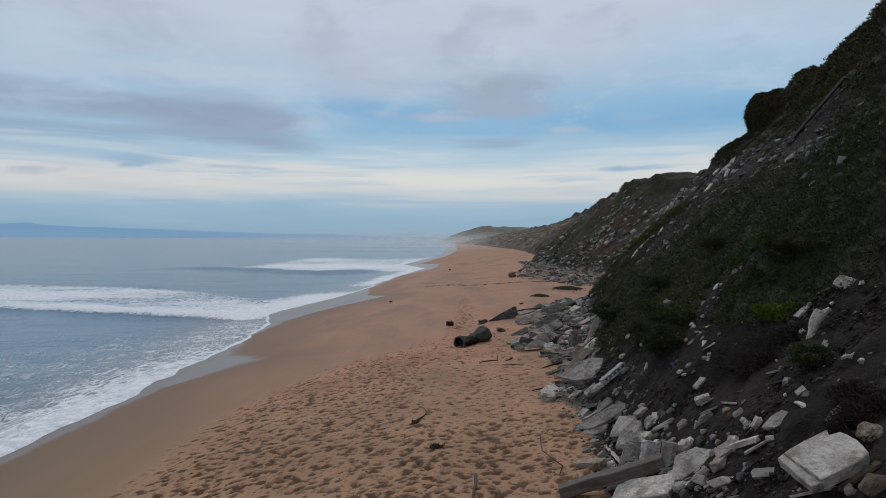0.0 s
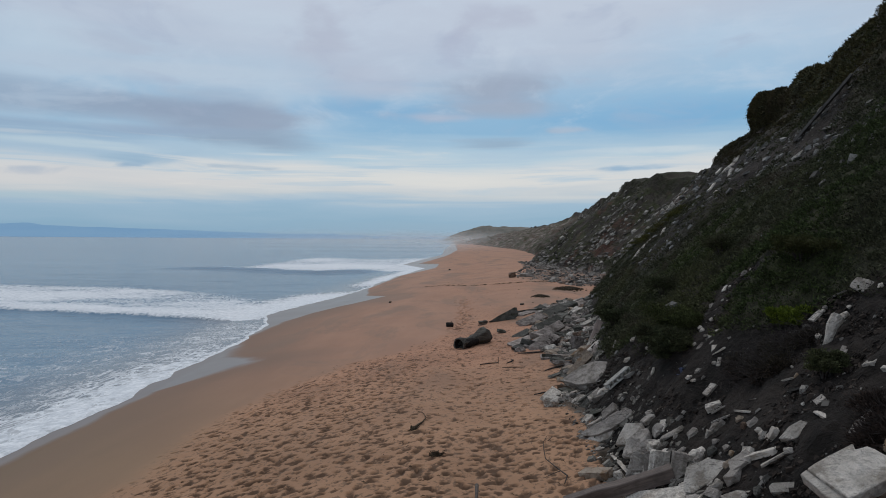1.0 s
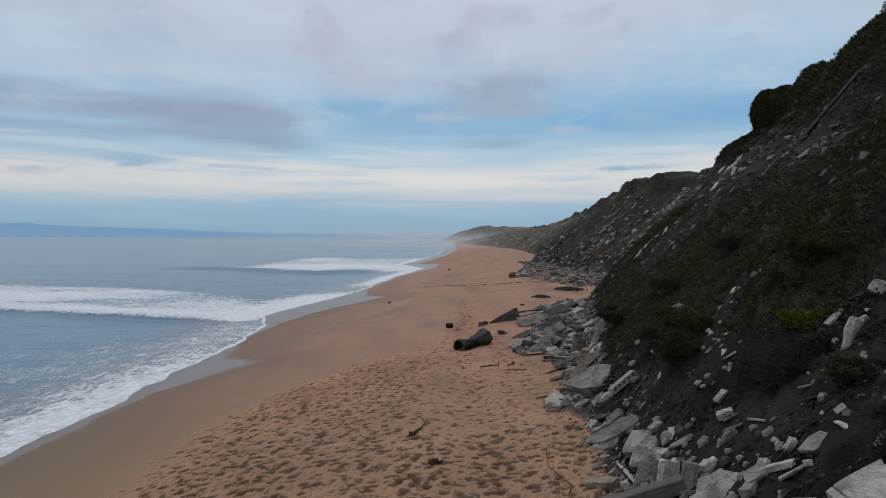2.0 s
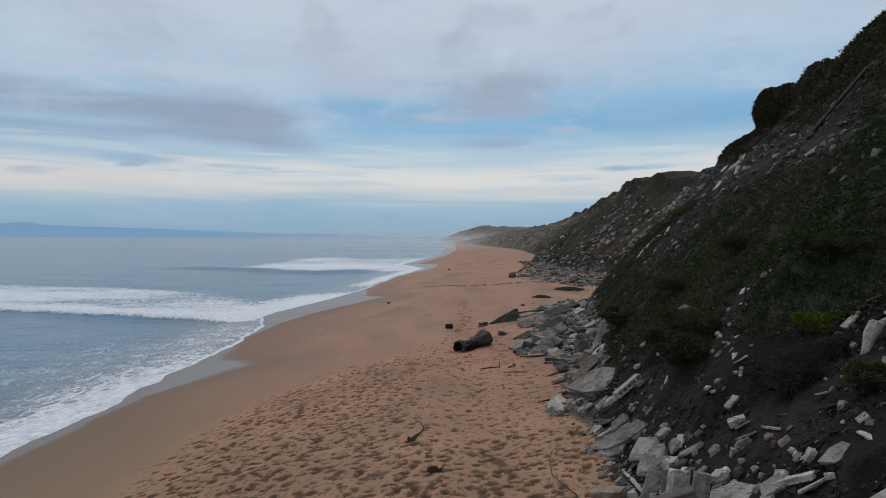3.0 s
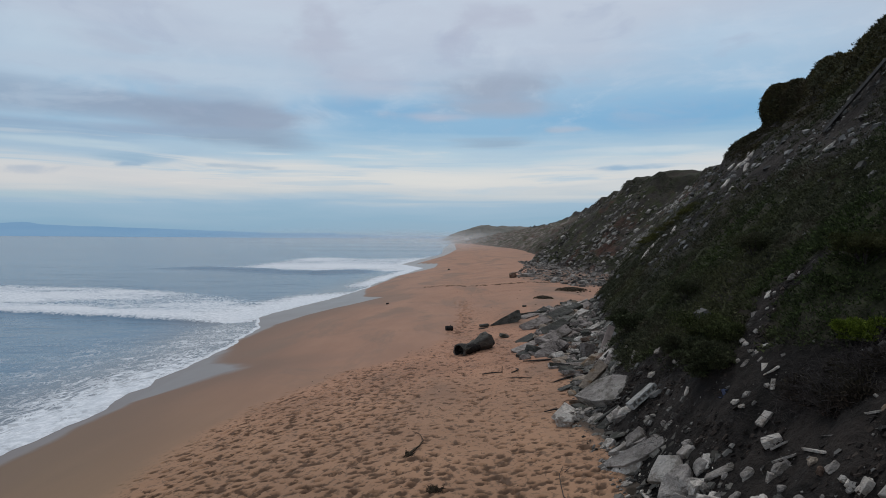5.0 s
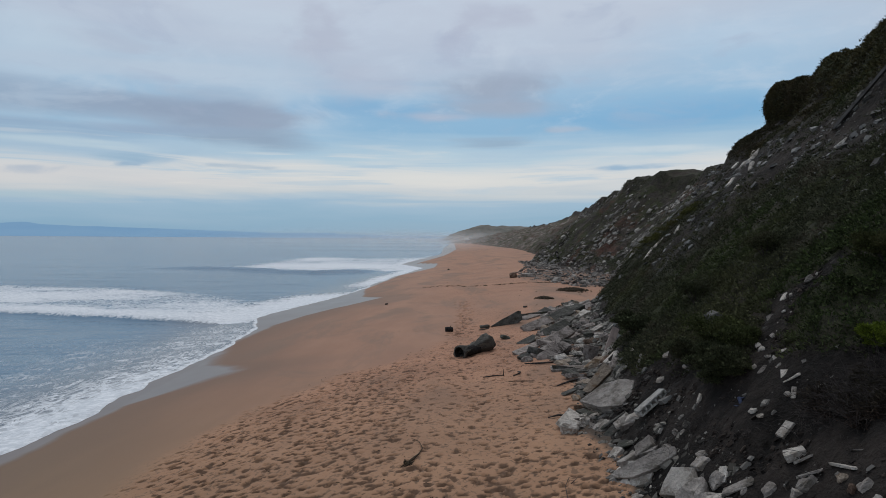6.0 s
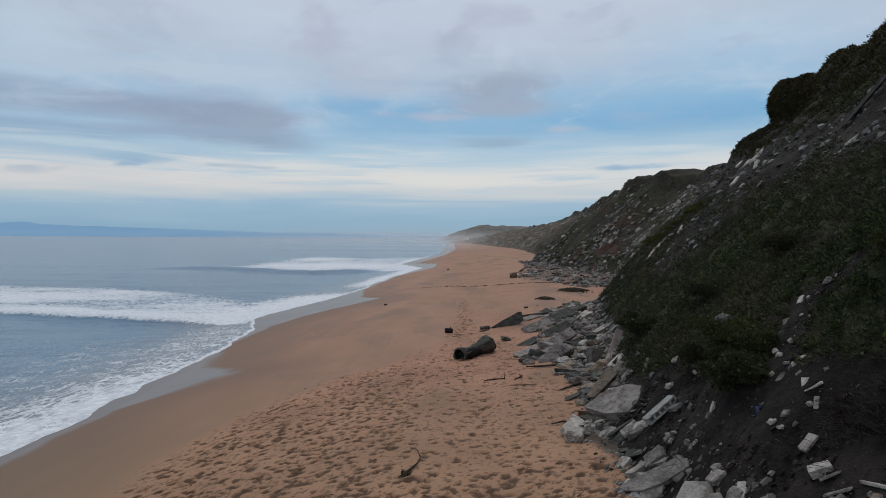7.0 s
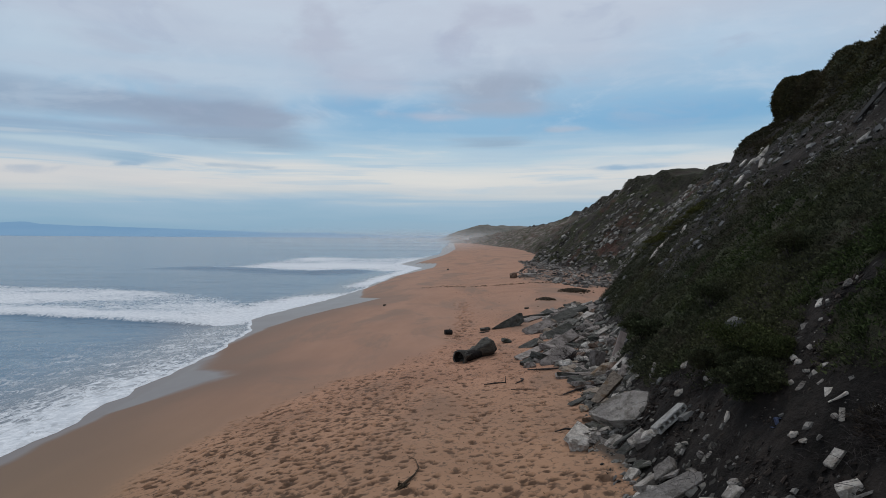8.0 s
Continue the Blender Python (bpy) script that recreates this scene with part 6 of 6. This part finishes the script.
def hollow_log():
    """A hollow log end, half sunk in the sand."""
    root = tagged(new("hollow_log"), "hollow dark log half buried in the sand", "log")
    r = random.Random(4)
    n, rings = 22, 10
    bm = bmesh.new()
    outer, inner = [], []
    for k in range(rings):
        x = -0.1 + 0.25 * k
        lump = (1, 0.80, 0.58, 0.52, 0.60, 0.74, 0.92, 1.06, 0.95, 0.50)[k]
        wob = [lump * (1 + 0.14 * math.sin(i * 1.9 + k * 0.6) + r.uniform(-0.17, 0.17)) if k else 1 + r.uniform(-0.07, 0.07) for i in range(n)]
        outer.append([bm.verts.new((x + (r.uniform(-0.03, 0.03) if k == 0 else 0), math.cos(2 * math.pi * i / n) * 0.31 * wob[i] * (1 - 0.03 * k), math.sin(2 * math.pi * i / n) * 0.31 * wob[i] * (1 + 0.03 * k) + 0.016 * k * (1 if k < 8 else 0.2))) for i in range(n)])
        inner.append([bm.verts.new((x, math.cos(2 * math.pi * i / n) * 0.235 * (1 - 0.03 * k), math.sin(2 * math.pi * i / n) * 0.235 * (1 - 0.05 * k))) for i in range(n)])
    for a, b in zip(outer, outer[1:]):
        for i in range(n):
            bm.faces.new((a[i], a[(i + 1) % n], b[(i + 1) % n], b[i]))
    for i in range(n):
        j = (i + 1) % n
        bm.faces.new((outer[0][j], outer[0][i], inner[0][i], inner[0][j]))
        bm.faces.new((outer[-1][i], outer[-1][j], inner[-1][j], inner[-1][i]))
    bmesh.ops.delete(bm, geom=[v for ring in inner[1:-1] for v in ring], context="VERTS")
    bmesh.ops.recalc_face_normals(bm, faces=list(bm.faces))
    part("bark", bm, LOGWOOD, root, shade=True)
    # inside of the log, coloured near black
    bm = bmesh.new()
    ring0 = [[bm.verts.new((-0.08 + 0.24 * k, math.cos(2 * math.pi * i / n) * 0.235 * (1 - 0.04 * k), math.sin(2 * math.pi * i / n) * 0.235 * (1 - 0.04 * k))) for i in range(n)] for k in range(6)]
    for a, b in zip(ring0, ring0[1:]):
        for i in range(n):
            bm.faces.new((a[(i + 1) % n], a[i], b[i], b[(i + 1) % n]))
    bm.faces.new(ring0[-1])
    part("hollow", bm, BLACK_WOOD, root, "near-black hollow", shade=True)
    root.matrix_world = Matrix.Translation((0.78, 27.55, 0.47)) @ pose(0, 0, 0, 0, -2, 50)


hollow_log()


def stump():
    root = tagged(new("charred_stump"), "short charred log stump on smooth sand", "stump")
    r = random.Random(14)
    bm = bmesh.new()
    tube(bm, [(-0.24, 0, 0.15), (-0.1, 0.01, 0.16), (0.08, 0, 0.155), (0.25, 0.01, 0.15)], [0.17, 0.18, 0.175, 0.165], 14)
    for v in bm.verts:
        v.co += Vector((r.uniform(-0.015, 0.015), r.uniform(-0.015, 0.015), r.uniform(-0.012, 0.012)))
    bmesh.ops.bevel(bm, geom=list(bm.edges), offset=0.006, segments=1, affect="EDGES")
    part("log", bm, BLACK_WOOD, root, shade=True)
    bm = bmesh.new()
    tube(bm, [(0.1, 0.05, 0.28), (0.16, 0.1, 0.38)], [0.04, 0.02], 7)
    part("knot", bm, BLACK_WOOD, root)
    root.matrix_world = Matrix.Translation((0.42, 35.7, float(sand(0.42, 35.7)) - 0.02)) @ pose(0, 0, 0, 0, 0, 18) @ Matrix.Diagonal((0.75, 0.75, 0.82, 1))


stump()


def stick(points, radii, name, label, mat=TWIG, sides=6):
    """A twig lying on the sand; points are x, y and height over the sand."""
    bm = bmesh.new()
    tube(bm, [(x, y, top(x, y) + h) for x, y, h in points], radii, sides)
    return tagged(part(name, bm, mat, shade=True), label, "driftwood", "driftwood on the sand")


def driftwood():
    stick([(1.36, 23.0, 0.02), (1.65, 23.05, 0.03), (2.03, 23.0, 0.03)], [0.018, 0.022, 0.018], "twig", "straight dark twig lying on sand")
    stick([(2.01, 23.02, 0.0), (2.02, 23.03, 0.22)], [0.016, 0.010], "twig", "short dark twig standing up from sand")
    stick([(2.28, 22.7, 0.02), (2.48, 22.8, 0.06), (2.56, 23.1, 0.05), (2.52, 23.5, 0.02)], [0.016, 0.026, 0.024, 0.012], "bent_branch", "bent dark branch lying on sand")
    stick([(2.05, 21.9, 0.015), (2.4, 21.75, 0.02), (2.8, 21.6, 0.015)], [0.010, 0.012, 0.008], "twig", "thin brown twig lying on sand")
    stick([(-0.72, 14.2, 0.02), (-0.55, 14.45, 0.05), (-0.43, 14.8, 0.04), (-0.36, 15.2, 0.03), (-0.45, 15.7, 0.02), (-0.62, 16.0, 0.01)], [0.006, 0.027, 0.015, 0.009, 0.006, 0.004], "dried_kelp", "dark curved kelp stem lying on sand", WEED)
    bm = bmesh.new()
    r = random.Random(76)
    for k in range(14):
        x, y = -0.60 + r.gauss(0, 0.03), 14.35 + r.gauss(0, 0.05)
        z = float(sand(x, y))
        tube(bm, [(x, y, z), (x + r.uniform(-0.06, 0.08), y + r.uniform(-0.05, 0.1), z + r.uniform(0.02, 0.06)), (x + r.uniform(-0.06, 0.06), y + r.uniform(-0.1, 0.12), z + 0.01)], [0.008, 0.018, 0.006], 5)
    tagged(part("kelp_root", bm, WEED), "knotted dark kelp root on the sand", "seaweed", kind="stuff")
    stick([(2.12, 13.1, 0.05), (2.0, 12.8, 0.03), (1.95, 12.4, 0.03), (1.9, 11.9, 0.03), (2.0, 11.4, 0.03), (2.1, 10.9, 0.05), (2.0, 10.6, 0.04)], [0.004, 0.005, 0.007, 0.008, 0.009, 0.012, 0.008], "branch", "long thin dark branch lying on sand")
    stick([(2.05, 11.2, 0.03), (1.85, 11.0, 0.06), (1.72, 10.95, 0.03)], [0.007, 0.005, 0.003], "branch", "small forked dark branch lying on sand")
    stick([(2.1, 12.85, 0.04), (2.22, 12.95, 0.08)], [0.008, 0.004], "twig", "thin twig tip on sand")
    stick([(0.50, 9.4, 0.02), (0.50, 9.9, 0.05), (0.56, 10.3, 0.07), (0.58, 10.65, 0.10)], [0.014, 0.018, 0.024, 0.034], "driftwood_stub", "grey driftwood stub poking from sand", BARK)
    stick([(3.0, 17.0, 0.03), (2.7, 17.2, 0.04), (2.45, 17.1, 0.03)], [0.03, 0.026, 0.014], "branch", "dark branch end among rocks")
    stick([(2.9, 24.6, 0.05), (3.4, 24.3, 0.06), (4.1, 24.2, 0.06)], [0.02, 0.04, 0.03], "branch", "dark branch lying before the rubble")
    stick([(3.3, 20.6, 0.03), (3.8, 21.0, 0.06), (4.5, 21.3, 0.08)], [0.02, 0.035, 0.03], "branch", "dark branch lying before pale rocks")
    stick([(2.0, 35.6, 0.02), (2.5, 35.8, 0.05)], [0.05, 0.03], "driftwood_stub", "dark driftwood piece beside a rock", BARK)
    r = random.Random(77)
    bm = bmesh.new()
    for k in range(110):
        x, y = -0.1 + r.gauss(0, 0.055), 12.4 + r.gauss(0, 0.06)
        z = float(sand(x, y))
        tube(bm, [(x, y, z), (x + r.uniform(-0.05, 0.05), y + r.uniform(-0.05, 0.05), z + r.uniform(0.02, 0.07)), (x + r.uniform(-0.06, 0.06), y + r.uniform(-0.05, 0.05), z + r.uniform(0.0, 0.04))], [0.005, 0.009, 0.004], 4)
    tagged(part("seaweed_clump", bm, WEED), "small dark clump of dried seaweed on sand", "seaweed", kind="stuff")


driftwood()


def strand_line():
    """Dry weed and bits left by the last high water."""
    r = random.Random(88)
    bm = bmesh.new()
    for k in range(190):
        f = r.random() ** 0.7
        x = -2.2 + 15.5 * f + r.gauss(0, 0.2)
        y = float(np.interp(x, (-2.2, 1, 4, 7, 13.5), (68.5, 68.2, 66.5, 65.2, 65.0))) + r.gauss(0, 0.25 + 0.5 * (r.random() < 0.12))
        z = float(sand(x, y))
        a = r.uniform(0, math.pi)
        n = r.uniform(0.06, 0.30)
        tube(bm, [(x - math.cos(a) * n, y - math.sin(a) * n * 0.5, z), (x, y, z + r.uniform(0.02, 0.06)), (x + math.cos(a) * n, y + math.sin(a) * n * 0.5, z)], [0.005, r.uniform(0.008, 0.022), 0.005], 4)
    for k in range(70):                                       # loose bits around the line and nearer the rubble
        x, y = r.uniform(-1, 12), r.uniform(44, 76)
        if hill(x, y) > sand(x, y) or r.random() > 0.25 + 0.06 * x:
            continue
        z, a, n = float(sand(x, y)), r.uniform(0, math.pi), r.uniform(0.03, 0.15)
        tube(bm, [(x - math.cos(a) * n, y - math.sin(a) * n * 0.5, z), (x, y, z + r.uniform(0.01, 0.04)), (x + math.cos(a) * n, y + math.sin(a) * n * 0.5, z)], [0.004, r.uniform(0.006, 0.018), 0.004], 4)
    tagged(part("seaweed_line", bm, WEED), "thin dark line of dried seaweed on sand", "seaweed", kind="stuff")
    bm = bmesh.new()
    for k in range(420):
        x, y = r.uniform(-5.5, 4.5), r.uniform(9, 60) if r.random() < 0.3 else r.uniform(8.5, 30)
        if x < np.interp(y, TROD_Y, TROD_X) - 0.2 or hill(x, y) > sand(x, y):
            continue
        z = float(sand(x, y))
        a, n = r.uniform(0, math.pi), r.uniform(0.012, 0.05)
        tube(bm, [(x - math.cos(a) * n, y - math.sin(a) * n, z + 0.01), (x, y, z + 0.025), (x + math.cos(a) * n, y + math.sin(a) * n, z + 0.01)], [0.003, 0.007, 0.003], 4)
    tagged(part("beach_litter", bm, WEED), "tiny bits of dark weed strewn over sand", "seaweed", kind="stuff")
    for x0, y0, wide, deep, high in ((7.5, 48.6, 0.50, 0.6, 0.16), (11.2, 56.4, 1.0, 1.4, 0.22)):
        bm = bmesh.new()
        for k in range(int(620 * wide)):
            x, y = x0 + r.gauss(0, wide * 0.5), y0 + r.gauss(0, deep * 0.5)
            mound = high * math.exp(-((x - x0) / wide) ** 2 - ((y - y0) / deep) ** 2) * r.random() ** 0.5
            z, a, n = float(max(sand(x, y), hill(x, y))) + mound, r.uniform(0, math.pi), r.uniform(0.08, 0.2)
            tube(bm, [(x - math.cos(a) * n, y - math.sin(a) * n, z - 0.03), (x, y, z + r.uniform(0.0, 0.03)), (x + math.cos(a) * n, y + math.sin(a) * n, z - 0.03)], [0.01, r.uniform(0.02, 0.05), 0.01], 4)
        tagged(part("seaweed_heap", bm, WEED), "low brown heap of rotting seaweed on sand", "seaweed", kind="stuff")
    for x, y, size in ((-4.3, 52.6, 0.34), (1.2, 105.0, 0.6), (5.5, 44.0, 0.36)):
        ob = hull_piece("rock", size, size * 0.6, size * 0.5, "dark", 22, 0.35, x)
        tagged(settle(ob, x, y, size * 0.5, 20, 5), "small dark rock alone on smooth sand", "rock")
    ob = hull_piece("broken_concrete", 1.9, 1.0, 0.55, "grey", 10, 0.9, 5)
    tagged(settle(ob, 9.8, 74.2, 0.55, 5, 4), "weathered grey slab on the distant beach", "concrete", RUBBLE)
    ob = hull_piece("rock", 0.9, 0.8, 0.9, "rust", 22, 0.5, 6)
    tagged(settle(ob, 8.1, 74.0, 0.9, 5, 4), "rusty brown block on the distant beach", "rock", RUBBLE)


strand_line()
